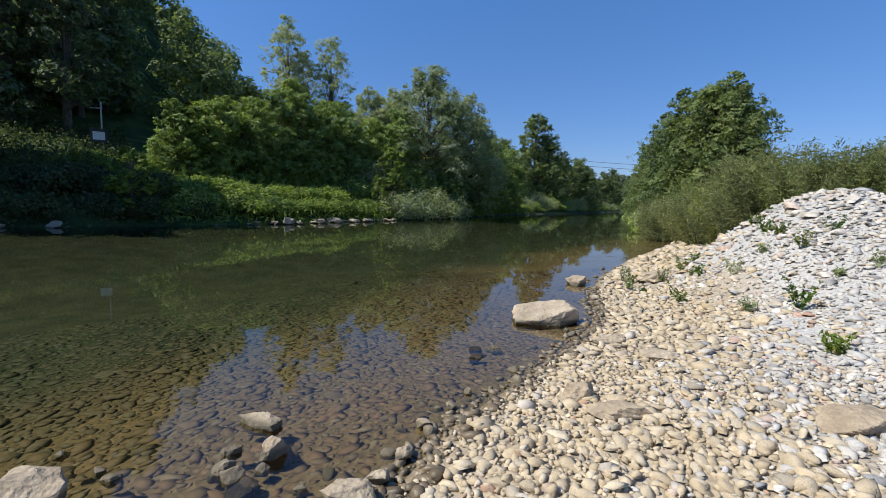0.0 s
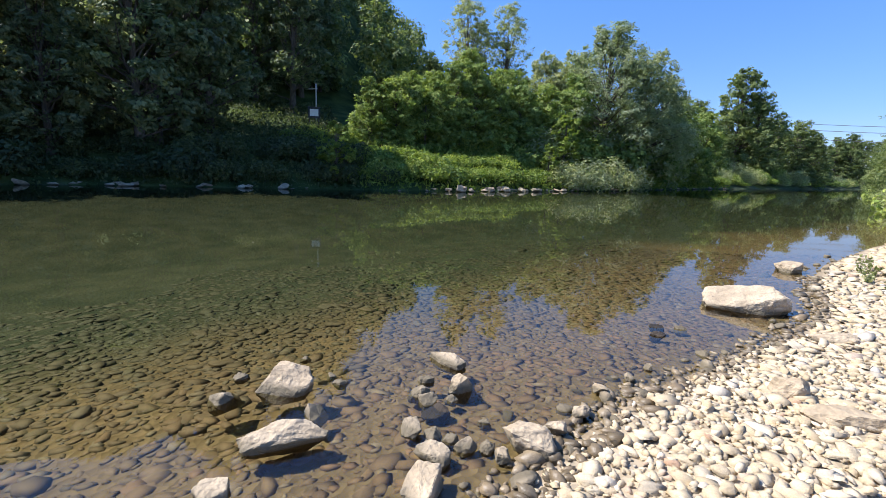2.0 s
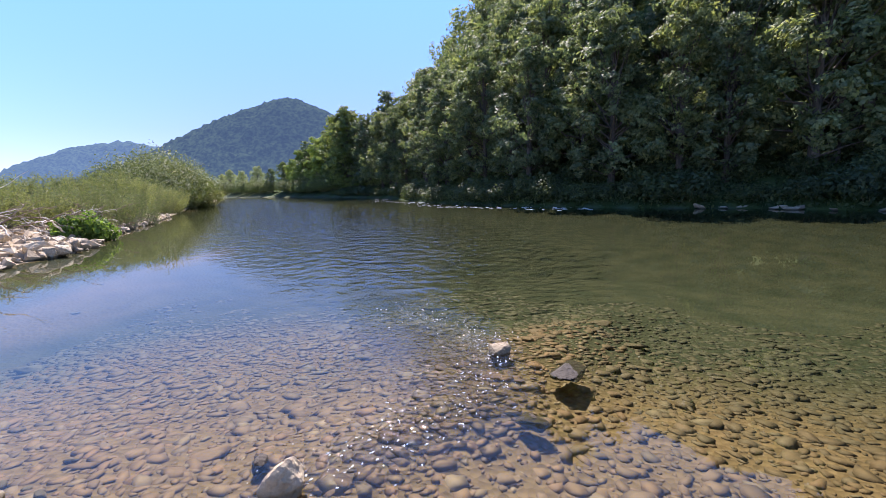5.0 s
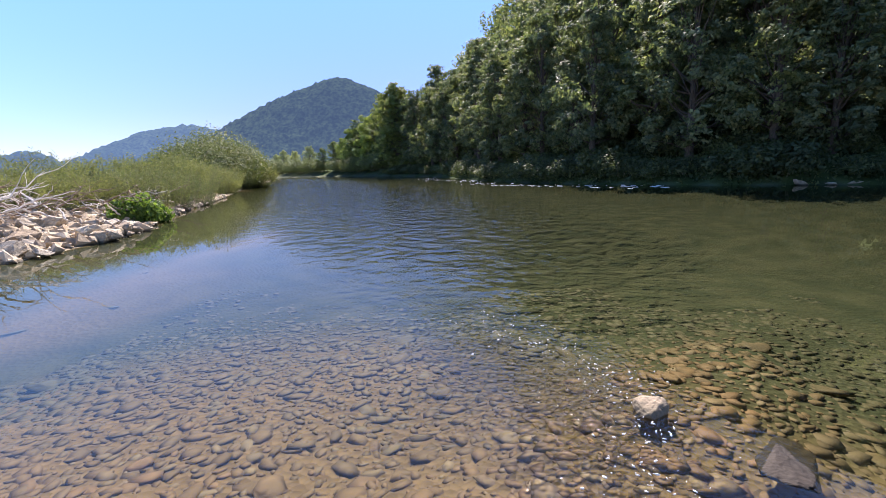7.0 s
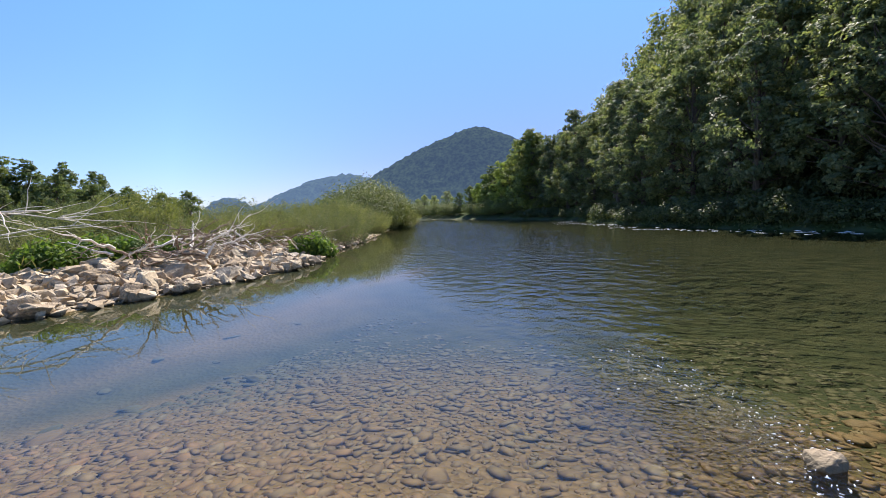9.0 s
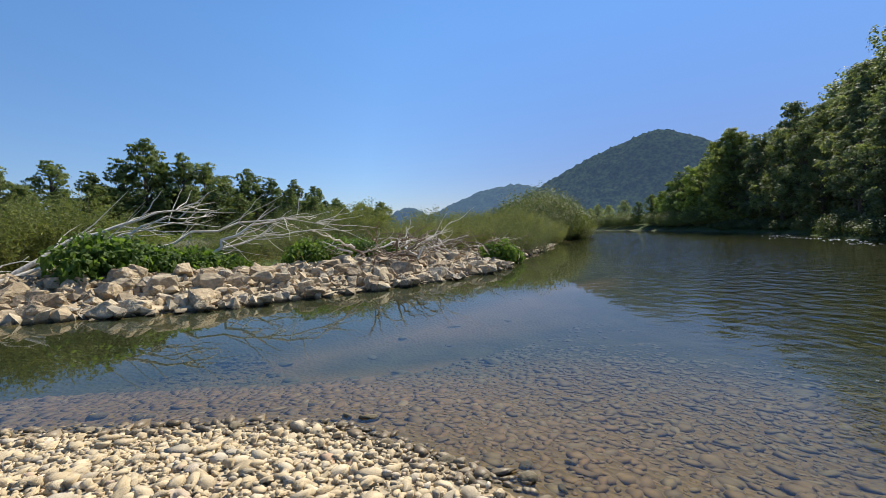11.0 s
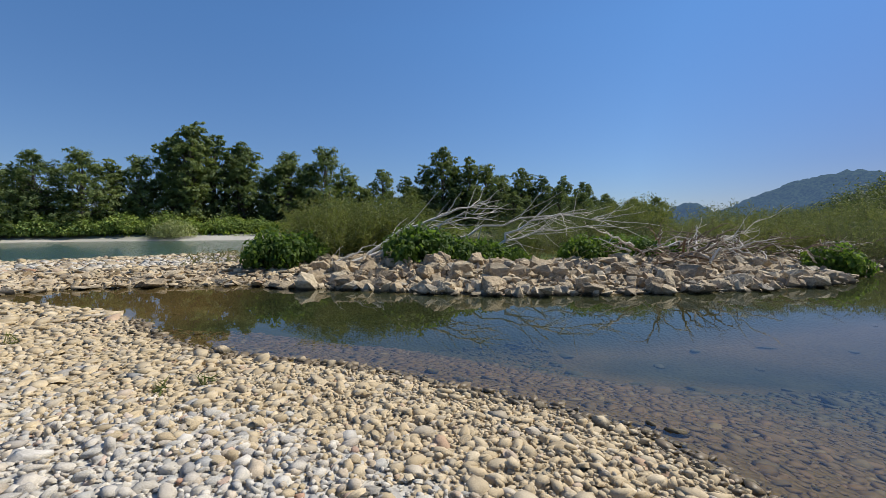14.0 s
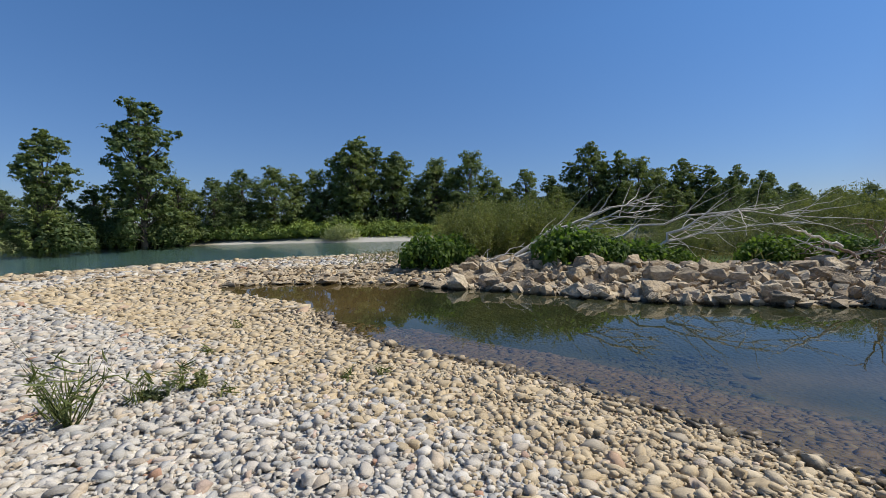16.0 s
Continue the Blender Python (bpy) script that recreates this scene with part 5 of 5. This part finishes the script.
for i in range(300):
    s, d = rrng.uniform(2, 25), rrng.uniform(0.0, 1.0) ** 1.1 * 3.6 - 0.12
    x, y = spit_inward(s, d)
    slab = x > 2.2
    a = 0.13 + 0.3 * rrng.uniform(0, 1) ** 2 if not slab else rrng.uniform(0.13, 0.3)
    size = (a, a * rrng.uniform(0.6, 0.9), a * (rrng.uniform(0.5, 0.8) if not slab else rrng.uniform(0.25, 0.4)))
    ob = part("stone", block_meshes[int(rrng.integers(12))], riprap)
    ob.matrix_basis = Matrix.Translation((x, y, max(height_at(x, y), -0.05) + size[2] * 0.45 + 0.05)) @ Matrix.Rotation(rrng.uniform(-0.4, 0.4), 4, "X") @ Matrix.Rotation(rrng.uniform(0, 6.28), 4, "Z") @ Matrix.Diagonal((*size, 1))
n = 8500
s, d = rrng.uniform(0, run[-1], n), rrng.uniform(0, 1, n) ** 0.9 * 4.4 - 0.1
xy = np.stack(spit_inward(s, d), -1)
a = 0.06 + 0.2 * rrng.uniform(0, 1, n) ** 1.8
size = np.stack([a, a * rrng.uniform(0.6, 0.9, n), a * np.where(xy[:, 0] > 2.2, 0.35, rrng.uniform(0.5, 0.8, n))], -1)
v, f = scatter(low_blocks, rrng.integers(0, 12, n), np.stack([xy[:, 0], xy[:, 1], np.maximum(height(xy[:, 0], xy[:, 1]), -0.05) + size[:, 2] * 0.4], -1), turns(n, rrng, 0.65), size)
ob = part("stones", mesh_data("stones", v, f, mat_riprap, False), riprap, "smaller broken tan stones")
ob["kind"] = "stuff"
# slabs and stones on the land neck behind the pool
n = 2200
x, y = rrng.uniform(3, 23, n * 2), rrng.uniform(-31, -14, n * 2)
ok = np.where((shore(x, y) > -0.1) & (y < -15.0 + 0.12 * (x - 9)))[0][:n]
x, y, n = x[ok], y[ok], len(ok)
a = 0.08 + 0.24 * rrng.uniform(0, 1, n) ** 1.8
size = np.stack([a, a * rrng.uniform(0.6, 0.9, n), a * 0.35], -1)
v, f = scatter(low_blocks, rrng.integers(0, 12, n), np.stack([x, y, np.maximum(height(x, y), 0) + size[:, 2] * 0.3], -1), turns(n, rrng, 0.2), size)
ob = part("stones", mesh_data("stones", v, f, mat_riprap, False), riprap, "flat tan stones on the neck of land")
ob["kind"] = "stuff"
# pale stones at the foot of the opposite bank
opp_stones = thing("bank_stones", "row of grey stones at the foot of the bank", "rocks", kind="structure")
for a0, a1, count, big in ((190, 202, 46, 0.42), (211, 215, 9, 0.5), (216, 222, 10, 0.38), (203, 211, 5, 0.2), (150, 190, 22, 0.35)):
    for x, y in along_bank(a0, a1, (a1 - a0) / count, -0.2, 0.9):
        a = rrng.uniform(0.25, 1.0) * big
        size = (a, a * 0.7, a * (rrng.uniform(0.3, 0.6) if a0 < 203 else rrng.uniform(0.22, 0.38)))
        ob = part("stone", block_meshes[int(rrng.integers(12))], opp_stones)
        ob.matrix_basis = Matrix.Translation((x, y, size[2] * 0.75)) @ Matrix.Rotation(rrng.uniform(-0.4, 0.4), 4, "X") @ Matrix.Rotation(rrng.uniform(0, 6.28), 4, "Z") @ Matrix.Diagonal((*size, 1))


# ---- driftwood ----
def branch(points, thick, mat, label, forks, seed, name="driftwood"):
    """A bleached bough with side twigs."""
    rng, thick = np.random.default_rng(seed), thick * 0.8
    pts = np.array(points, float)
    k = np.linspace(0, 1, 12)
    t = np.linspace(0, 1, len(pts))
    line = np.stack([np.interp(k, t, pts[:, j]) for j in range(3)], -1)
    line[1:-1] += rng.normal(0, min(0.05, 0.014 * np.linalg.norm(pts[-1] - pts[0])), (10, 3))
    ob = tagged(new(name), label, "driftwood")
    ob.location = points[0]
    base = np.array(points[0])
    part("bough", mesh_data("bough", *tube(line - base, np.linspace(thick, thick * 0.2, 12), 7), mat), ob)
    length = np.linalg.norm(line[-1] - line[0])
    way = (line[-1] - line[0]) / length
    for i in range(forks):
        j = int(rng.integers(2, 11))
        d = way + rng.normal(0, 0.55, 3)
        tip = line[j] + d / np.linalg.norm(d) * length * rng.uniform(0.15, 0.4)
        tip[2] = max(tip[2], 0.4)
        part("twig", mesh_data("twig", *tube(bend(line[j] - base, tip - base, rng, 0.08, 6), np.linspace(thick * 0.3, 0.004, 6), 4), mat), ob)
    return ob


WHITE_WOOD, BROWN_WOOD = "sun-bleached bare branch lying across the spit", "brown tangled driftwood on the stones"
branch([(0.6, -16.9, 0.5), (-0.7, -17.2, 1.5), (-2.6, -17.3, 2.2), (-4.0, -17.1, 2.65)], 0.10, mat_drift, WHITE_WOOD, 16, 1)
branch([(0.9, -16.6, 0.5), (-1.2, -17.1, 1.2), (-2.6, -17.2, 1.95), (-3.6, -17.1, 2.3)], 0.08, mat_drift, WHITE_WOOD, 14, 2)
branch([(-3.6, -16.6, 0.5), (-4.6, -16.9, 1.4), (-5.6, -16.8, 1.95), (-7.4, -16.2, 2.15)], 0.085, mat_drift, WHITE_WOOD, 16, 3)
branch([(-2.0, -17.4, 0.8), (-3.6, -17.6, 1.6), (-6.4, -17.3, 2.15), (-8.2, -16.7, 2.0)], 0.07, mat_drift, WHITE_WOOD, 16, 4)
branch([(-0.2, -17.8, 0.7), (-2.2, -18.0, 1.8), (-4.6, -17.8, 2.3)], 0.06, mat_drift, WHITE_WOOD, 12, 5)
branch([(-4.0, -17.8, 0.8), (-6.0, -17.9, 1.5), (-8.8, -17.3, 1.75)], 0.065, mat_drift, WHITE_WOOD, 14, 6)
branch([(-9.4, -15.0, 0.55), (-11.2, -14.7, 1.1), (-12.6, -14.6, 1.9)], 0.06, mat_drift, WHITE_WOOD, 7, 7)
branch([(-8.2, -15.8, 0.6), (-10.0, -15.4, 1.05), (-12.4, -15.2, 1.3)], 0.07, mat_drift, WHITE_WOOD, 7, 8)
branch([(1.8, -16.4, 0.4), (0.9, -16.7, 0.7), (0.0, -16.9, 1.2)], 0.05, mat_drift, WHITE_WOOD, 5, 9)
brng = np.random.default_rng(88)
for i in range(84):
    x, y = brng.uniform(-14.5, -8.0) if i < 52 else brng.uniform(-24, -14.5), 0
    y = np.interp(-x, [6, 9.4, 12.9, 15, 19, 30], [-11.5, -11.4, -12.2, -13.6, -15.9, -21.5]) - (brng.uniform(2.2, 4.4) if i < 52 else brng.uniform(0.4, 2.4))
    a, ln = brng.uniform(0, 6.28), brng.uniform(0.8, 2.4)
    z0 = height_at(x, y) + brng.uniform(0.15, 0.6)
    branch([(x, y, z0), (x + math.cos(a) * ln * 0.5, y + math.sin(a) * ln * 0.5, z0 + brng.uniform(0.15, 0.5)), (x + math.cos(a) * ln, y + math.sin(a) * ln, z0 + brng.uniform(0.1, 0.8))], brng.uniform(0.02, 0.06), mat_drift_brown if i % 3 else mat_drift, BROWN_WOOD if i % 3 else WHITE_WOOD, 4, 100 + i)
# foam where the current runs along the opposite bank
mat_foam_glint = plain("foam", (0.62, 0.64, 0.63), 0.5, 0, 0.15)
frng = np.random.default_rng(91)
n = 190
fs = frng.uniform(226, 262, n)
bank = np.array(OPPOSITE[:17], float)
brun = np.concatenate([[0], np.cumsum(np.linalg.norm(np.diff(bank, axis=0), axis=1))])
fx, fy = np.interp(fs, brun, bank[:, 0]), np.interp(fs, brun, bank[:, 1])
gx, gy = np.interp(fs + 1, brun, bank[:, 0]) - fx, np.interp(fs + 1, brun, bank[:, 1]) - fy
off = 2.2 + 0.8 * np.sin(fs * 0.35) + frng.normal(0, 0.7, n)
fx, fy = fx - gy * off, fy + gx * off
fa = frng.uniform(0.025, 0.11, n)
frot = np.stack([np.cos(np.arctan2(gy, gx)), -np.sin(np.arctan2(gy, gx)), fa * 0, np.sin(np.arctan2(gy, gx)), np.cos(np.arctan2(gy, gx)), fa * 0, fa * 0, fa * 0, fa * 0 + 1], -1).reshape(n, 3, 3)
v, f = scatter(DOMES[(6, 2)], frng.integers(0, 12, n), np.stack([fx, fy, fa * 0 + 0.004], -1), frot, np.stack([fa * 2.6, fa * 0.6, fa * 0.1 + 0.008], -1))
tagged(new("foam", mesh_data("foam", v, f, mat_foam_glint)), "white foam flecks on the current along the far bank", "foam", kind="stuff")
# sun glints on the broken water of the riffle, built as white flecks
n = 340
line_x, line_y = np.array([-2.62, -3.05, -3.5, -4.3, -4.9, -5.5, -6.4]), np.array([-1.66, -1.05, -0.62, -0.5, -0.35, -0.95, -1.7])
k = frng.uniform(0, 1, n) * 6
fx, fy = np.interp(k, np.arange(7), line_x) + frng.normal(0, 0.17, n), np.interp(k, np.arange(7), line_y) + frng.normal(0, 0.17, n)
fa = frng.uniform(0.003, 0.0105, n)
v, f = scatter(DOMES[(6, 2)], frng.integers(0, 12, n), np.stack([fx, fy, fa * 0 + 0.004], -1), turns(n, frng, 0.05), np.stack([fa * 1.7, fa * 0.7, fa * 0.5], -1))
tagged(new("foam", mesh_data("foam", v, f, mat_foam_glint)), "white specks for sun glints and foam over the riffle", "foam", kind="stuff")
# thin twig lying in the shallows
branch([(-2.15, 0.62, 0.0), (-2.02, 0.78, 0.035), (-1.83, 0.95, 0.04), (-1.72, 1.02, 0.0)], 0.008, mat_drift_brown, "thin bent twig standing in the shallow water", 0, 150, name="twig_branch")

# ---- sign, pole and cables ----
sign = thing("information_board", "white notice board in a dark frame on the bank", "sign", at=(-22.65, 29.35, height_at(-22.65, 29.35)))
sign.rotation_euler = (0, 0, radians(38))


def box_mesh(name, size, mat, bevel=0.01):
    bm = bmesh.new()
    bmesh.ops.create_cube(bm, size=1.0)
    bmesh.ops.scale(bm, vec=size, verts=bm.verts)
    bmesh.ops.bevel(bm, geom=bm.edges[:], offset=bevel, segments=2, affect="EDGES")
    me = bpy.data.meshes.new(name)
    bm.to_mesh(me)
    bm.free()
    me.materials.append(mat)
    return me


top = 5.17 - sign.location[2]
for name, size, at, mat in (("panel", (0.64, 0.03, 0.52), (0, 0, top), mat_sign_white), ("frame_bar", (0.9, 0.06, 0.13), (0, 0, top + 0.325), mat_sign_dark), ("frame_bar", (0.9, 0.06, 0.13), (0, 0, top - 0.325), mat_sign_dark), ("frame_bar", (0.13, 0.06, 0.52), (-0.385, 0, top), mat_sign_dark), ("frame_bar", (0.13, 0.06, 0.52), (0.385, 0, top), mat_sign_dark), ("roof_board", (0.96, 0.2, 0.04), (0, 0, top + 0.41), mat_sign_dark), ("post", (0.08, 0.08, top + 0.3), (-0.34, 0.08, (top - 0.1) / 2), mat_sign_dark), ("post", (0.08, 0.08, top + 0.3), (0.34, 0.08, (top - 0.1) / 2), mat_sign_dark)):
    part(name, box_mesh(name, size, mat), sign).location = at
px, py = -24.0, 31.4
pole = thing("utility_pole", "thin pale pole standing behind the notice board", "pole", at=(px, py, height_at(px, py)))
part("shaft", mesh_data("shaft", *tube([(0, 0, -0.3), (0, 0, 1.5), (0, 0, 7.7 - pole.location[2])], [0.06, 0.055, 0.05], 8), mat_pole), pole)
part("cross_arm", box_mesh("cross_arm", (0.9, 0.06, 0.07), mat_pole), pole).location = (-0.3, 0, 7.3 - pole.location[2])
for i, (za, zb) in enumerate(((15.2, 13.3), (17.3, 15.0), (18.6, 16.2))):
    k = np.linspace(0, 1, 16)
    ends = np.array([(*polar(6, 130), za + 2), (*polar(-30, 130), zb - 4.0)])
    pts = ends[0] * (1 - k[:, None]) + ends[1] * k[:, None]
    pts[:, 2] -= 4 * 2.0 * k * (1 - k)
    tagged(new("cable", mesh_data("cable", *tube(pts, np.full(16, 0.045), 4), mat_cable)), "thin dark power cable strung across the valley", "cable", group="power cables")


# ---- weeds on the gravel ----
def weed(x, y, tall, blades, mat, label, seed, narrow=0.25, grass=False):
    rng = np.random.default_rng(seed)
    ob = thing("weed", label, "weed", at=(x, y, height_at(x, y)))
    stems, cs, ns, sz = [], [], [], []
    for i in range(blades):
        a = rng.uniform(0, 6.28)
        tip = np.array([math.cos(a) * tall * rng.uniform(0.15, 0.6), math.sin(a) * tall * rng.uniform(0.15, 0.6), tall * rng.uniform(0.5, 1.0)])
        line = bend((rng.normal(0, 0.02), rng.normal(0, 0.02), -0.02), tip, rng, 0.02, 5)
        stems.append(tube(line, np.linspace(0.006 if grass else 0.004, 0.001, 5), 3))
        m = 3 if grass else 14
        t = rng.uniform(0.2, 1.0, m)
        cs.append(np.stack([np.interp(t, np.linspace(0, 1, 5), line[:, j]) for j in range(3)], -1) + rng.normal(0, 0.012, (m, 3)))
        q = rng.normal(size=(m, 3)) + [0, 0, 0.6]
        ns.append(q / np.linalg.norm(q, axis=1)[:, None])
        sz.append(rng.uniform(0.5, 1.2, m) * (0.09 if grass else 0.032))
    v, f = leaves(np.concatenate(cs), np.concatenate(ns), np.concatenate(sz), rng, 0.08 if grass else 0.45)
    part("stalk", mesh_data("stalk", *join(stems), mat), ob)["kind"] = "stuff"
    part("foliage", mesh_data("foliage", v, f, mat, False), ob)["kind"] = "stuff"


GRASS, HERB = "tuft of green grass growing between the cobbles", "leafy green weed growing between the cobbles"
weed(3.12, -4.02, 0.62, 20, mat_leaf_olive, "tall tuft of coarse grass between the cobbles", 1, grass=True)
weed(3.3, -4.1, 0.4, 12, mat_leaf_olive, GRASS, 5, grass=True)
weed(3.08, -4.5, 0.26, 9, mat_leaf_olive, "sprawling thin weed between the white cobbles", 2, grass=True)
weed(3.0, -4.62, 0.2, 8, mat_leaf_osier, HERB, 3)
weed(3.06, -4.92, 0.28, 9, mat_leaf_olive, "sprawling thin weed between the white cobbles", 4, grass=True)
weed(2.9, -4.98, 0.2, 8, mat_leaf_osier, HERB, 9)
weed(2.6, -4.9, 0.1, 5, mat_leaf_olive, GRASS, 6, grass=True)
weed(3.6, 3.9, 0.26, 14, mat_leaf_bright, "bright leafy weed on the gravel mound", 7)
weed(4.3, 5.2, 0.4, 14, mat_leaf_knot, HERB, 8)
wrng = np.random.default_rng(91)
for i in range(46):
    x, y = wrng.uniform(3.4, 6.4), wrng.uniform(3.2, 9.0)
    weed(x, y, wrng.uniform(0.1, 0.35), int(wrng.integers(5, 10)), (mat_leaf_olive, mat_leaf_knot, mat_leaf_grey)[i % 3], HERB, 20 + i)
for i in range(4):
    x, y = wrng.uniform(0.6, 5.0), wrng.uniform(-8.5, -3.6)
    weed(x, y, wrng.uniform(0.06, 0.16), 6, mat_leaf_olive, GRASS, 60 + i, grass=True)
